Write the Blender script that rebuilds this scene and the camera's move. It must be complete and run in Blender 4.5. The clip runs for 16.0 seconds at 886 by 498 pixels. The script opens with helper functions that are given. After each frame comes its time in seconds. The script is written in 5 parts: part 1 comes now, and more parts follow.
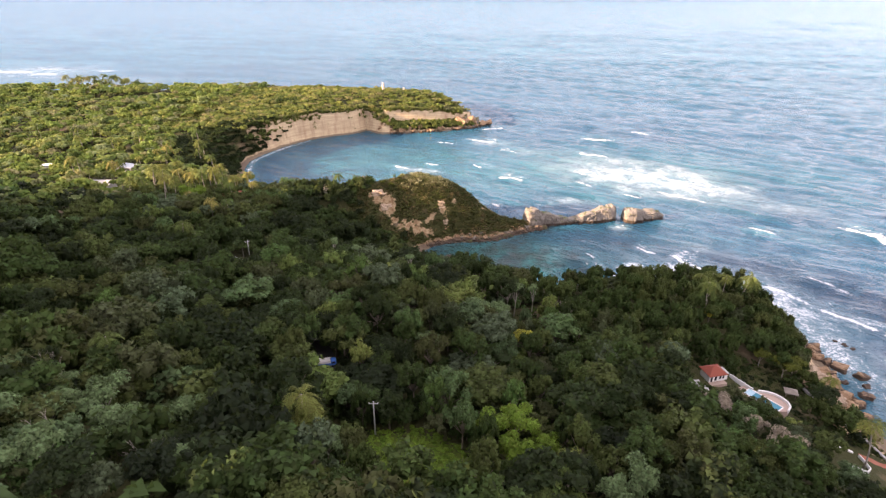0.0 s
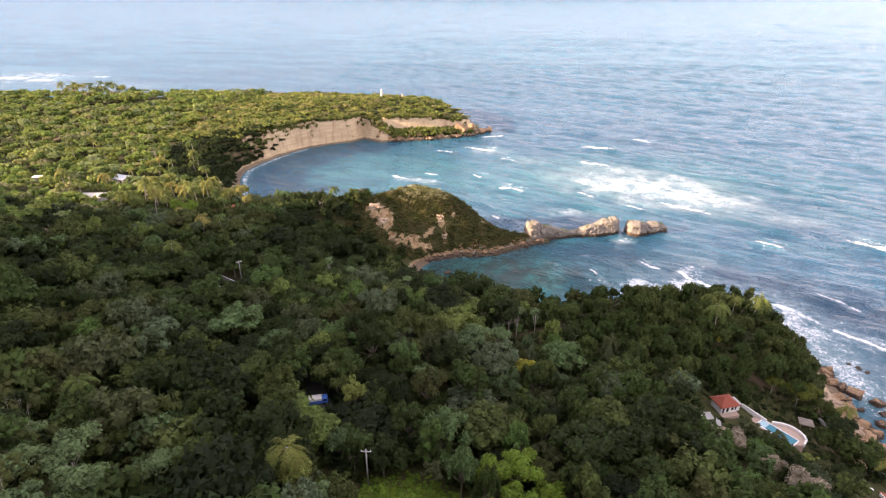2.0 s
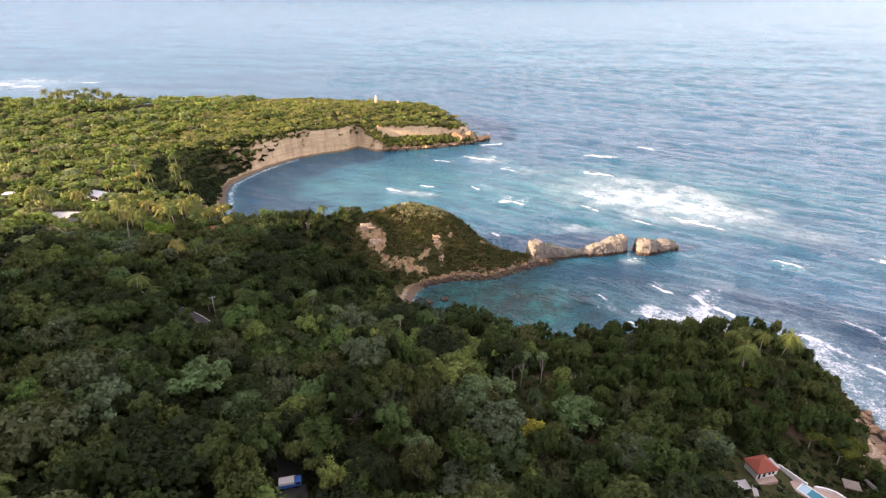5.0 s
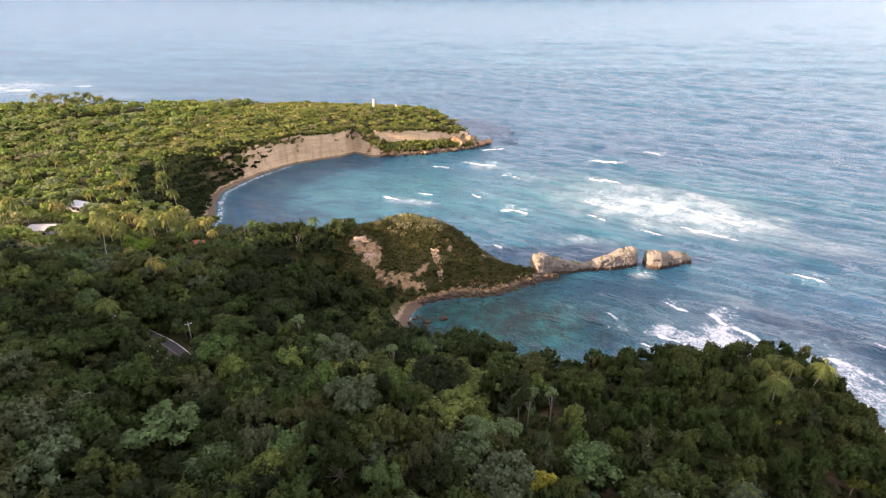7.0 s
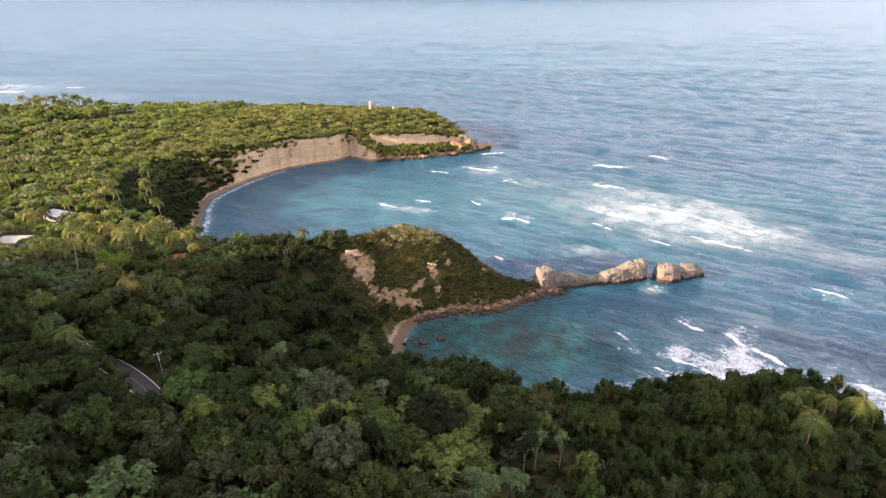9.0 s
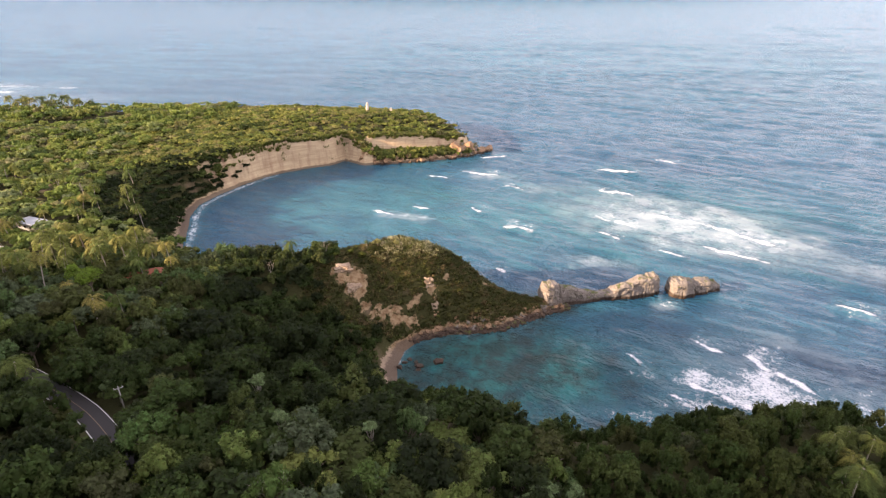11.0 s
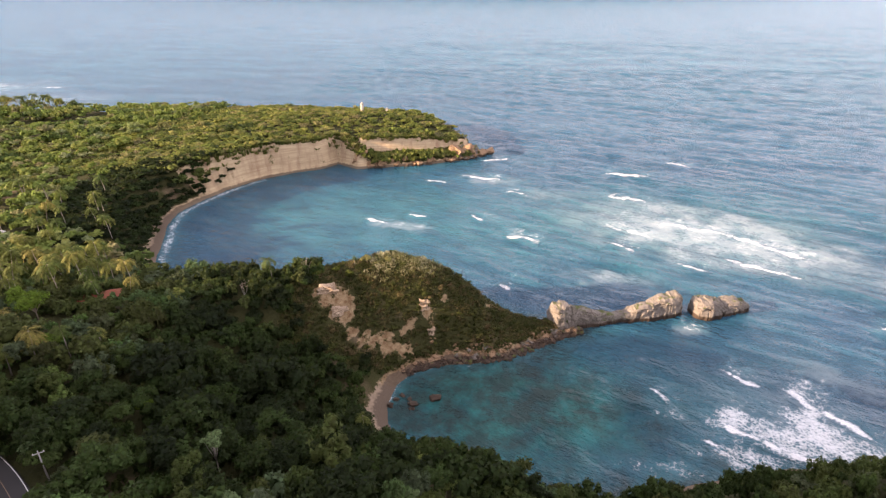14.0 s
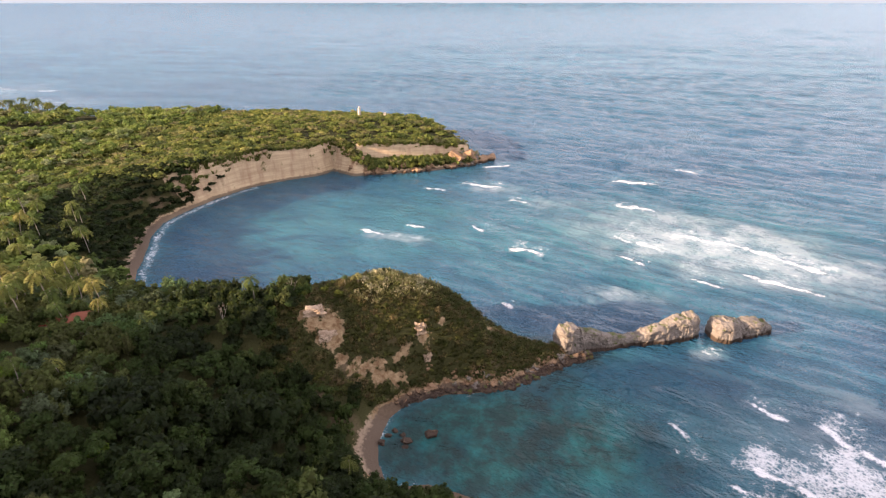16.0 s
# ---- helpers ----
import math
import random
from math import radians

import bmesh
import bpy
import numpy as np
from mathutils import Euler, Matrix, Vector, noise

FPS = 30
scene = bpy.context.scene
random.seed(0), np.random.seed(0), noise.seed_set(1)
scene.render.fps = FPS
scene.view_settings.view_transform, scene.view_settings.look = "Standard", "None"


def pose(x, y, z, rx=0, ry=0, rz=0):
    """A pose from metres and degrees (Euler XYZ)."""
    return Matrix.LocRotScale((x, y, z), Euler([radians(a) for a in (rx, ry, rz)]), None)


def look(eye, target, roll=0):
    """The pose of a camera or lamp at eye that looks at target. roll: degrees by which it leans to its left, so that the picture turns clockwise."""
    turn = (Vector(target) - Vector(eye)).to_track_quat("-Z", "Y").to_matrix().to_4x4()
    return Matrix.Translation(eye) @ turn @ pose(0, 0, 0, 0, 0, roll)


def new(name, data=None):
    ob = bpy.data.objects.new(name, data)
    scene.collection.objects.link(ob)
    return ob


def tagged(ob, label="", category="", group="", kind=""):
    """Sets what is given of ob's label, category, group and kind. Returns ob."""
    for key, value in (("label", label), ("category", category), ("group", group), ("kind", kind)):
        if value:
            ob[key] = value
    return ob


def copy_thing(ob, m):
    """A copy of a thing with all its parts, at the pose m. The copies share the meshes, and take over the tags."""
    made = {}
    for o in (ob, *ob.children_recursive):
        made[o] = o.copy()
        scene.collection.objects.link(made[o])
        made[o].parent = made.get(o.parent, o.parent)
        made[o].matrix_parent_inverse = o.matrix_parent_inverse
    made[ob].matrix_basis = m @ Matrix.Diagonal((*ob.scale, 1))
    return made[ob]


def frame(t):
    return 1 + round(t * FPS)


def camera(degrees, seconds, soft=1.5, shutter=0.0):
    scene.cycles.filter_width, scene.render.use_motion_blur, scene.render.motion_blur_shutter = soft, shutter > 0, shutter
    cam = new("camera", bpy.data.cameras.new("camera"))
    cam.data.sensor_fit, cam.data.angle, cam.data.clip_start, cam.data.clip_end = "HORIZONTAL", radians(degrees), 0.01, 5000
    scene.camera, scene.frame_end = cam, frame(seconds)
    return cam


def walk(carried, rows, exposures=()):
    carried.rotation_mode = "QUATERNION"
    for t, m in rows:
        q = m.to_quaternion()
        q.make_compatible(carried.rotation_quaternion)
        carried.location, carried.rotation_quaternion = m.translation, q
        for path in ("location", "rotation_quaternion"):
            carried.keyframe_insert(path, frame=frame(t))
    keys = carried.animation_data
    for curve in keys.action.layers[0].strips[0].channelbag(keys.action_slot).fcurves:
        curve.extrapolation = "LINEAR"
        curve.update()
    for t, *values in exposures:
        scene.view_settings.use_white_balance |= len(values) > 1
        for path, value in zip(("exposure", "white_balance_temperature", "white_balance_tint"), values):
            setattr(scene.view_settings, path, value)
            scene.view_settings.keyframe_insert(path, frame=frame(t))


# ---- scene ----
cam = camera(78.0, 16.0, 1.3)
PATH = [
    (0, (-0.654, 4.722, 120.538), (-0.715, 6.526, 119.676), 0.4),
    (0.5, (-0.616, 6.357, 121.179), (-0.678, 8.162, 120.319), 0.3),
    (1, (-0.648, 8.559, 121.813), (-0.709, 10.365, 120.956), 0.3),
    (1.5, (-0.599, 11.354, 122.505), (-0.659, 13.16, 121.648), 0.3),
    (2, (-0.498, 14.263, 123.219), (-0.559, 16.07, 122.365), 0.3),
    (2.5, (-0.564, 17.593, 123.787), (-0.623, 19.4, 122.931), 0.2),
    (3, (-0.489, 20.941, 124.286), (-0.548, 22.748, 123.431), 0.2),
    (3.5, (-0.278, 24.105, 124.618), (-0.338, 25.912, 123.765), 0.1),
    (4, (-0.26, 28.026, 124.634), (-0.317, 29.834, 123.781), 0.1),
    (6.5, (-0.362, 49.056, 123.232), (-0.418, 50.868, 122.387), 0.0),
    (7, (-0.072, 53.155, 122.854), (-0.13, 54.967, 122.01), -0.1),
    (7.5, (0.059, 57.242, 122.473), (0.0, 59.055, 121.63), -0.1),
    (8, (0.243, 61.518, 122.24), (0.185, 63.331, 121.397), -0.1),
    (8.5, (0.209, 65.727, 121.877), (0.152, 67.54, 121.034), -0.1),
    (9, (0.148, 69.924, 121.471), (0.092, 71.737, 120.628), -0.1),
    (11.5, (0.48, 91.223, 118.19), (0.424, 93.038, 117.35), -0.0),
    (12, (0.484, 95.422, 117.117), (0.429, 97.237, 116.278), -0.1),
    (12.5, (0.327, 99.43, 116.115), (0.273, 101.247, 115.28), -0.0),
    (13, (0.245, 103.473, 115.665), (0.191, 105.289, 114.828), 0.1),
    (13.5, (0.295, 107.795, 115.026), (0.241, 109.61, 114.188), 0.1),
    (14, (0.357, 112.188, 114.307), (0.303, 114.002, 113.468), 0.0),
    (14.5, (0.32, 116.111, 113.506), (0.268, 117.927, 112.668), 0.1),
    (15, (0.651, 120.059, 112.861), (0.596, 121.876, 112.026), 0.1),
    (15.5, (0.905, 124.16, 112.223), (0.849, 125.977, 111.389), 0.0),
    (16, (1.016, 128.55, 112.154), (0.958, 130.369, 111.326), -0.0),
]
walk(cam, [(t, look(eye, target, roll)) for t, eye, target, roll in PATH], [(0, 2.40, 7350, 26), (16, 1.96, 7350, 26)])

# ---- light: low evening sun from the land side, clear sky ----
SUN_EL, SUN_AZ = radians(15), radians(-106)
TO_SUN = Vector((math.sin(SUN_AZ) * math.cos(SUN_EL), math.cos(SUN_AZ) * math.cos(SUN_EL), math.sin(SUN_EL)))
world = bpy.data.worlds.new("world")
scene.world = world
world.use_nodes = True
wn = world.node_tree
sky = wn.nodes.new("ShaderNodeTexSky")
sky.sky_type, sky.sun_disc = "NISHITA", False
sky.sun_elevation, sky.sun_rotation = SUN_EL, SUN_AZ
sky.air_density, sky.dust_density, sky.ozone_density = 1.0, 2.2, 1.8
# A thin veil of haze and high cloud pales the sky, more so towards the horizon all round.
veil = wn.nodes.new("ShaderNodeMix")
veil.data_type = "RGBA"
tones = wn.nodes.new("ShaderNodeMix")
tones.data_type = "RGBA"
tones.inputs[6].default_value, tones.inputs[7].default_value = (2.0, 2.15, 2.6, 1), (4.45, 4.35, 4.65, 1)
up = wn.nodes.new("ShaderNodeSeparateXYZ")
thick = wn.nodes.new("ShaderNodeMapRange")
thick.inputs[1].default_value, thick.inputs[2].default_value = 0.0, 0.5
thick.inputs[3].default_value, thick.inputs[4].default_value = 0.85, 0.6
wn.links.new(wn.nodes.new("ShaderNodeTexCoord").outputs["Generated"], up.inputs[0])
wn.links.new(up.outputs[2], thick.inputs[0])
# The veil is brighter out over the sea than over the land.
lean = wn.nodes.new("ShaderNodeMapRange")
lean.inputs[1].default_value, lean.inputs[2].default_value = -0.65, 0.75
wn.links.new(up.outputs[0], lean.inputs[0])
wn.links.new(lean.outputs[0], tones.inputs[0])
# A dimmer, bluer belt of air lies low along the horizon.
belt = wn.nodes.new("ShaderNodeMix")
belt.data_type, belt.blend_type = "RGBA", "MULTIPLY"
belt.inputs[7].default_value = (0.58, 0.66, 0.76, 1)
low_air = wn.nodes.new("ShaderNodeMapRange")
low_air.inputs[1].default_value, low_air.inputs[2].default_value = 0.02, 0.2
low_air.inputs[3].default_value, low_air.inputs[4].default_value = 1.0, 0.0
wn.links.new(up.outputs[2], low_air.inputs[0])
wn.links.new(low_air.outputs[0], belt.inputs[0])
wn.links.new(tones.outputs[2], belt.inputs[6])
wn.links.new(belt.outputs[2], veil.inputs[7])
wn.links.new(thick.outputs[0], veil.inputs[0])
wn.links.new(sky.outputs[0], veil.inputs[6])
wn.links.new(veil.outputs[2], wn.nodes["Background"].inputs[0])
wn.nodes["Background"].inputs[1].default_value = 0.15
sun_data = bpy.data.lights.new("sun", "SUN")
sun_data.energy, sun_data.angle, sun_data.color = 4.2, radians(0.8), (1.0, 0.83, 0.62)
sun = new("sun", sun_data)
sun.matrix_world = look(TO_SUN * 900, (0, 0, 0))


# ---- materials ----
class Nodes:
    """A short way to write node trees."""

    def __init__(self, name):
        self.mat = bpy.data.materials.new(name)
        self.mat.use_nodes = True
        self.tree = self.mat.node_tree
        self.bsdf = self.tree.nodes["Principled BSDF"]
        self.out = self.tree.nodes["Material Output"]

    def node(self, kind, **values):
        n = self.tree.nodes.new("ShaderNode" + kind)
        for key, value in values.items():
            if key in n.inputs:
                self.put(n.inputs[key], value)
        return n

    def put(self, socket, value):
        if isinstance(value, bpy.types.NodeSocket):
            self.tree.links.new(value, socket)
        else:
            socket.default_value = value

    def coords(self):
        return self.node("NewGeometry").outputs["Position"]

    def noise(self, scale, detail=4.0, rough=0.55, vector=None):
        n = self.node("TexNoise", Scale=scale, Detail=detail, Roughness=rough)
        self.put(n.inputs["Vector"], vector or self.coords())
        return n.outputs["Fac"]

    def scaled(self, vector, x, y, z, turn=0.0):
        n = self.node("Mapping", Scale=(x, y, z), Rotation=(0, 0, turn))
        self.put(n.inputs["Vector"], vector)
        return n.outputs[0]

    def ramp(self, fac, *stops):
        n = self.node("ValToRGB")
        self.put(n.inputs[0], fac)
        el = n.color_ramp.elements
        while len(el) < len(stops):
            el.new(0.5)
        for e, (at, c) in zip(el, stops):
            e.position, e.color = at, ((c, c, c, 1) if isinstance(c, (int, float)) else (*c, 1))
        return n.outputs[0]

    def maths(self, op, a, b=0.0, clamp=False):
        n = self.node("Math")
        n.operation, n.use_clamp = op, clamp
        self.put(n.inputs[0], a)
        self.put(n.inputs[1], b)
        return n.outputs[0]

    def mix(self, fac, a, b, kind="MIX"):
        n = self.node("Mix")
        n.data_type, n.blend_type = "RGBA", kind
        self.put(n.inputs[0], fac)
        for socket, v in ((n.inputs[6], a), (n.inputs[7], b)):
            self.put(socket, v if isinstance(v, bpy.types.NodeSocket) else (*v, 1))
        return n.outputs[2]

    def attr(self, name):
        n = self.node("Attribute")
        n.attribute_name = name
        return n.outputs["Fac"]

    def bump(self, height, strength, distance, normal=None):
        n = self.node("Bump", Strength=strength, Distance=distance)
        self.put(n.inputs["Height"], height)
        if normal is not None:
            self.put(n.inputs["Normal"], normal)
        self.put(self.bsdf.inputs["Normal"], n.outputs[0])
        return n.outputs[0]

    def done(self, color, rough=0.8, spec=0.3, metal=0.0):
        self.put(self.bsdf.inputs["Base Color"], color if isinstance(color, bpy.types.NodeSocket) else (*color, 1))
        self.put(self.bsdf.inputs["Roughness"], rough)
        self.put(self.bsdf.inputs["Specular IOR Level"], spec)
        self.put(self.bsdf.inputs["Metallic"], metal)
        return self.mat


def plain(name, color, rough=0.7, scale=2.0, vary=0.25, metal=0.0, bump=0.02):
    m = Nodes(name)
    n = m.noise(scale)
    dark = tuple(c * (1 - vary) for c in color)
    light = tuple(min(1, c * (1 + vary)) for c in color)
    fine = m.noise(scale * 9)
    m.bump(fine, 0.5, bump)
    return m.done(m.mix(fine, m.mix(n, dark, light), m.mix(n, light, dark)), rough, 0.3, metal)


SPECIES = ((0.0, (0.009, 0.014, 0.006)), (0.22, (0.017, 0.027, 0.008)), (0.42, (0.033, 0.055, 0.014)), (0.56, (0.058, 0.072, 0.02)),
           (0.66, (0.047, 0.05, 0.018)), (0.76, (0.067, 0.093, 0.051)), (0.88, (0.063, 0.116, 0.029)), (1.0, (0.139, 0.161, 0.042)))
# Low-land and headland greens are raised: sun and haze put into their colour.
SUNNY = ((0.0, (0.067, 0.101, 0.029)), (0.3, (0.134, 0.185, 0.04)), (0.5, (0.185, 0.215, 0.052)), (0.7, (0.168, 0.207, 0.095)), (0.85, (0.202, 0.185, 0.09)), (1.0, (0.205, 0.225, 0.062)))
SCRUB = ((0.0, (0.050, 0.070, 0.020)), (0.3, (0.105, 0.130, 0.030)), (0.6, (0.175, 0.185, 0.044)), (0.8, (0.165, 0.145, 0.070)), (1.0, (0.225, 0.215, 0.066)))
KNOLL = ((0.0, (0.030, 0.036, 0.010)), (0.25, (0.054, 0.060, 0.015)), (0.42, (0.100, 0.070, 0.034)), (0.55, (0.080, 0.086, 0.020)), (0.7, (0.150, 0.098, 0.052)), (0.8, (0.10, 0.10, 0.04)), (0.9, (0.20, 0.19, 0.07)), (1.0, (0.42, 0.37, 0.22)))


def foliage(name, stops, by_object=False, through_light=0.3, contrast=0.85):
    """Leaves: a hue for each tree, a lighter or darker tone for each spray of leaves."""
    m = Nodes(name)
    pick = m.node("ObjectInfo").outputs["Random"] if by_object else m.attr("tint")
    tone = m.node("NewGeometry").outputs["Random Per Island"]
    base = m.ramp(pick, *stops)
    patch = m.noise(0.35, 2)
    value = m.maths("ADD", m.maths("MULTIPLY", tone, contrast), m.maths("MULTIPLY", patch, 1.3))
    hsv = m.node("HueSaturation", Saturation=1.0)
    m.put(hsv.inputs["Color"], base)
    m.put(hsv.inputs["Value"], m.maths("ADD", value, 0.4 - contrast / 2))
    m.put(hsv.inputs["Hue"], m.maths("ADD", m.maths("MULTIPLY", tone, 0.03), 0.485))
    color = hsv.outputs[0]
    m.done(color, 0.75, 0.12)
    leaf = m.node("BsdfTranslucent")
    m.put(leaf.inputs["Color"], m.mix(0.5, color, (0.12, 0.16, 0.035)))
    both = m.node("MixShader", Fac=through_light)
    m.put(both.inputs[1], m.bsdf.outputs[0])
    m.put(both.inputs[2], leaf.outputs[0])
    m.put(m.out.inputs[0], both.outputs[0])
    return m.mat


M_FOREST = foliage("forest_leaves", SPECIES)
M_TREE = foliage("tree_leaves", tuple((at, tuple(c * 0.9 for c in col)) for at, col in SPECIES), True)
M_SUNNY = foliage("sunlit_low_land_leaves", SUNNY, False, 0.3, 0.35)
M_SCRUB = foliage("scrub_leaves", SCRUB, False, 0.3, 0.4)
M_KNOLL = foliage("knoll_leaves", KNOLL, False, 0.25, 0.5)
M_VINE = foliage("vine_leaves", ((0.0, (0.06, 0.11, 0.014)), (1.0, (0.125, 0.195, 0.024))))
M_PALM = foliage("palm_fronds", ((0.0, (0.045, 0.070, 0.018)), (0.5, (0.085, 0.105, 0.026)), (0.8, (0.13, 0.135, 0.032)), (1.0, (0.19, 0.16, 0.045))), True, 0.25)
M_BARK = plain("bark", (0.16, 0.13, 0.10), 0.9, 1.2)
M_PALE_BARK = plain("pale_bark", (0.24, 0.215, 0.18), 0.9, 1.2)


def ground_material():
    m = Nodes("ground_cover")
    p = m.coords()
    big, small = m.noise(0.05, 3), m.noise(1.3, 6, 0.7)
    green = m.mix(small, (0.020, 0.024, 0.008), (0.060, 0.058, 0.020))
    soil = m.mix(small, (0.10, 0.07, 0.045), (0.24, 0.17, 0.11))
    cover = m.mix(m.ramp(big, (0.62, 0.0), (0.76, 1.0)), green, soil)
    layers = m.noise(1.0, 6, 0.65, m.scaled(p, 0.05, 0.05, 0.9))
    rock = m.mix(m.ramp(layers, (0.35, 0.0), (0.62, 1.0)), (0.38, 0.275, 0.165), (0.52, 0.40, 0.25))
    rock = m.mix(m.ramp(m.noise(1.0, 5, 0.6, m.scaled(p, 0.25, 0.25, 0.04)), (0.48, 0.0), (0.7, 0.8)), rock, (0.30, 0.19, 0.12))
    rock = m.mix(m.ramp(m.noise(0.12, 6, 0.7), (0.63, 0.0), (0.70, 1.0)), rock, (0.13, 0.11, 0.05))
    edge = m.maths("MULTIPLY", m.maths("SUBTRACT", m.noise(0.7, 8, 0.75), 0.5), 2.0)

    def ragged(name):
        return m.ramp(m.maths("ADD", m.attr(name), edge), (0.42, 0.0), (0.56, 1.0))

    col = m.mix(ragged("rock"), cover, rock)
    earth = m.mix(m.ramp(m.noise(0.5, 6, 0.7), (0.35, 0.0), (0.65, 1.0)), (0.14, 0.080, 0.038), (0.34, 0.25, 0.145))
    col = m.mix(m.maths("MULTIPLY", ragged("rock"), m.attr("scar")), col, earth)
    sand = m.mix(m.noise(2.5, 4), (0.22, 0.165, 0.11), (0.33, 0.25, 0.175))
    col = m.mix(ragged("sand"), col, sand)
    height = m.node("SeparateXYZ")
    m.put(height.inputs[0], p)
    wet = m.ramp(m.maths("ADD", height.outputs[2], m.maths("MULTIPLY", m.noise(0.8, 5, 0.7), -2.4)), (0.0, 1.0), (0.5, 0.0))
    col = m.mix(m.maths("MULTIPLY", wet, 0.8), col, (0.075, 0.055, 0.040))
    grass = m.mix(m.noise(1.8, 5), (0.04, 0.065, 0.008), (0.085, 0.115, 0.016))
    col = m.mix(ragged("grass"), col, grass)
    m.bump(m.maths("ADD", m.maths("MULTIPLY", layers, 0.5), m.maths("MULTIPLY", small, 0.6)), 0.8, 0.8)
    return m.done(col, 0.95, 0.15)


M_GROUND = ground_material()


def rock_material(name, dark, light, moss=0.0):
    m = Nodes(name)
    p = m.coords()
    layers = m.noise(1.0, 6, 0.65, m.scaled(p, 0.25, 0.25, 1.4))
    fine = m.noise(2.2, 8, 0.7)
    col = m.mix(m.ramp(layers, (0.3, 0.0), (0.68, 1.0)), dark, light)
    col = m.mix(m.ramp(fine, (0.45, 0.0), (0.75, 0.8)), col, tuple(c * 0.45 for c in dark))
    z = m.node("SeparateXYZ")
    m.put(z.inputs[0], p)
    wet = m.maths("ADD", z.outputs[2], m.maths("MULTIPLY", fine, -2.2))
    col = m.mix(m.ramp(wet, (0.0, 1.0), (0.6, 0.0)), col, (0.06, 0.042, 0.03))
    if moss:
        up = m.node("SeparateXYZ")
        m.put(up.inputs[0], m.node("NewGeometry").outputs["Normal"])
        green = m.maths("MULTIPLY", m.ramp(up.outputs[2], (0.75, 0.0), (0.92, 1.0)), m.ramp(m.noise(0.35, 3), (0.5, 0.0), (0.58, moss)))
        col = m.mix(green, col, (0.07, 0.085, 0.02))
    m.bump(m.maths("ADD", layers, fine), 0.9, 0.5)
    return m.done(col, 0.92, 0.2)


M_ROCK = rock_material("pale_rock", (0.165, 0.14, 0.115), (0.25, 0.22, 0.185), 1.0)
M_RED_ROCK = rock_material("reddish_rock", (0.23, 0.135, 0.075), (0.37, 0.25, 0.15))
M_TAN_ROCK = rock_material("tan_rock", (0.27, 0.19, 0.125), (0.47, 0.36, 0.25))


def sea_material():
    m = Nodes("sea_water")
    p = m.coords()
    along = m.scaled(p, 1, 1, 1, radians(32))
    # Colour of the water body: blue over depth, teal over the reef, green-brown over the weedy cove floor.
    tone = m.noise(1.0, 4, 0.6, m.scaled(along, 0.006, 0.02, 1.0))
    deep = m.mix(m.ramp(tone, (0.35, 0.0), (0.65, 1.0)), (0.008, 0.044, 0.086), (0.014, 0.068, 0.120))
    # Far off, pale sky light and wave streaks are painted into the colour.
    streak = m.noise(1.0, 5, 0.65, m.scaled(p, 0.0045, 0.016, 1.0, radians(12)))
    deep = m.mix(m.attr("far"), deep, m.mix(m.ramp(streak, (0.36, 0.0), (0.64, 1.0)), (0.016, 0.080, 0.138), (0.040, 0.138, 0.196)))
    reef = m.mix(m.ramp(m.noise(1.0, 5, 0.6, m.scaled(along, 0.03, 0.06, 1.0)), (0.35, 0.0), (0.65, 1.0)), (0.008, 0.074, 0.108), (0.020, 0.118, 0.146))
    col = m.mix(m.attr("shoal"), deep, reef)
    floor = m.mix(m.ramp(m.noise(0.06, 5, 0.65), (0.38, 0.0), (0.62, 1.0)), (0.007, 0.060, 0.066), (0.013, 0.150, 0.138))
    col = m.mix(m.attr("cove"), col, floor)
    bed = m.ramp(m.maths("ADD", m.noise(0.11, 6, 0.7), m.maths("MULTIPLY", m.attr("bed"), 0.35)), (0.64, 0.0), (0.9, 0.8))
    col = m.mix(m.maths("MULTIPLY", bed, m.maths("MULTIPLY", m.attr("bed"), 1.2, True)), col, (0.018, 0.028, 0.024))
    lace = m.noise(0.6, 8, 0.75, m.scaled(along, 0.8, 0.9, 1.0))
    cells = m.node("TexVoronoi", Scale=1.1)
    cells.feature = "DISTANCE_TO_EDGE"
    warp = m.node("TexNoise", Scale=0.7, Detail=4.0)
    m.put(warp.inputs["Vector"], p)
    bent = m.node("VectorMath")
    m.put(bent.inputs[0], m.scaled(along, 0.8, 0.85, 1.0))
    m.put(bent.inputs[1], warp.outputs["Color"])
    m.put(cells.inputs["Vector"], bent.outputs[0])
    veins = m.maths("SUBTRACT", 0.4, m.maths("MULTIPLY", cells.outputs["Distance"], 2.2))
    drift = m.maths("SUBTRACT", m.noise(0.07, 6, 0.65), 0.5)
    grain = m.maths("SUBTRACT", lace, 0.5)
    # Milky water that the surf leaves, lacy wash, and the white crests themselves.
    cloud = m.maths("ADD", m.maths("MULTIPLY", grain, 1.1), m.maths("MULTIPLY", drift, 2.6))
    milk = m.maths("ADD", m.attr("milk"), m.maths("MULTIPLY", cloud, m.maths("MINIMUM", m.maths("MULTIPLY", m.attr("milk"), 1.7), 0.9)), True)
    wash = m.maths("ADD", m.maths("ADD", m.maths("MULTIPLY", veins, 0.5), m.maths("MULTIPLY", grain, 2.2)), m.maths("MULTIPLY", drift, 1.4))
    wash = m.maths("MULTIPLY", m.maths("SUBTRACT", m.maths("ADD", wash, m.maths("MULTIPLY", m.attr("wash"), 1.5)), 0.72), 1.9, True)
    crest = m.maths("MULTIPLY", m.maths("ADD", m.maths("SUBTRACT", m.attr("crest"), 0.42), m.maths("ADD", m.maths("MULTIPLY", grain, 1.7), m.maths("MULTIPLY", veins, 0.3))), 2.4, True)
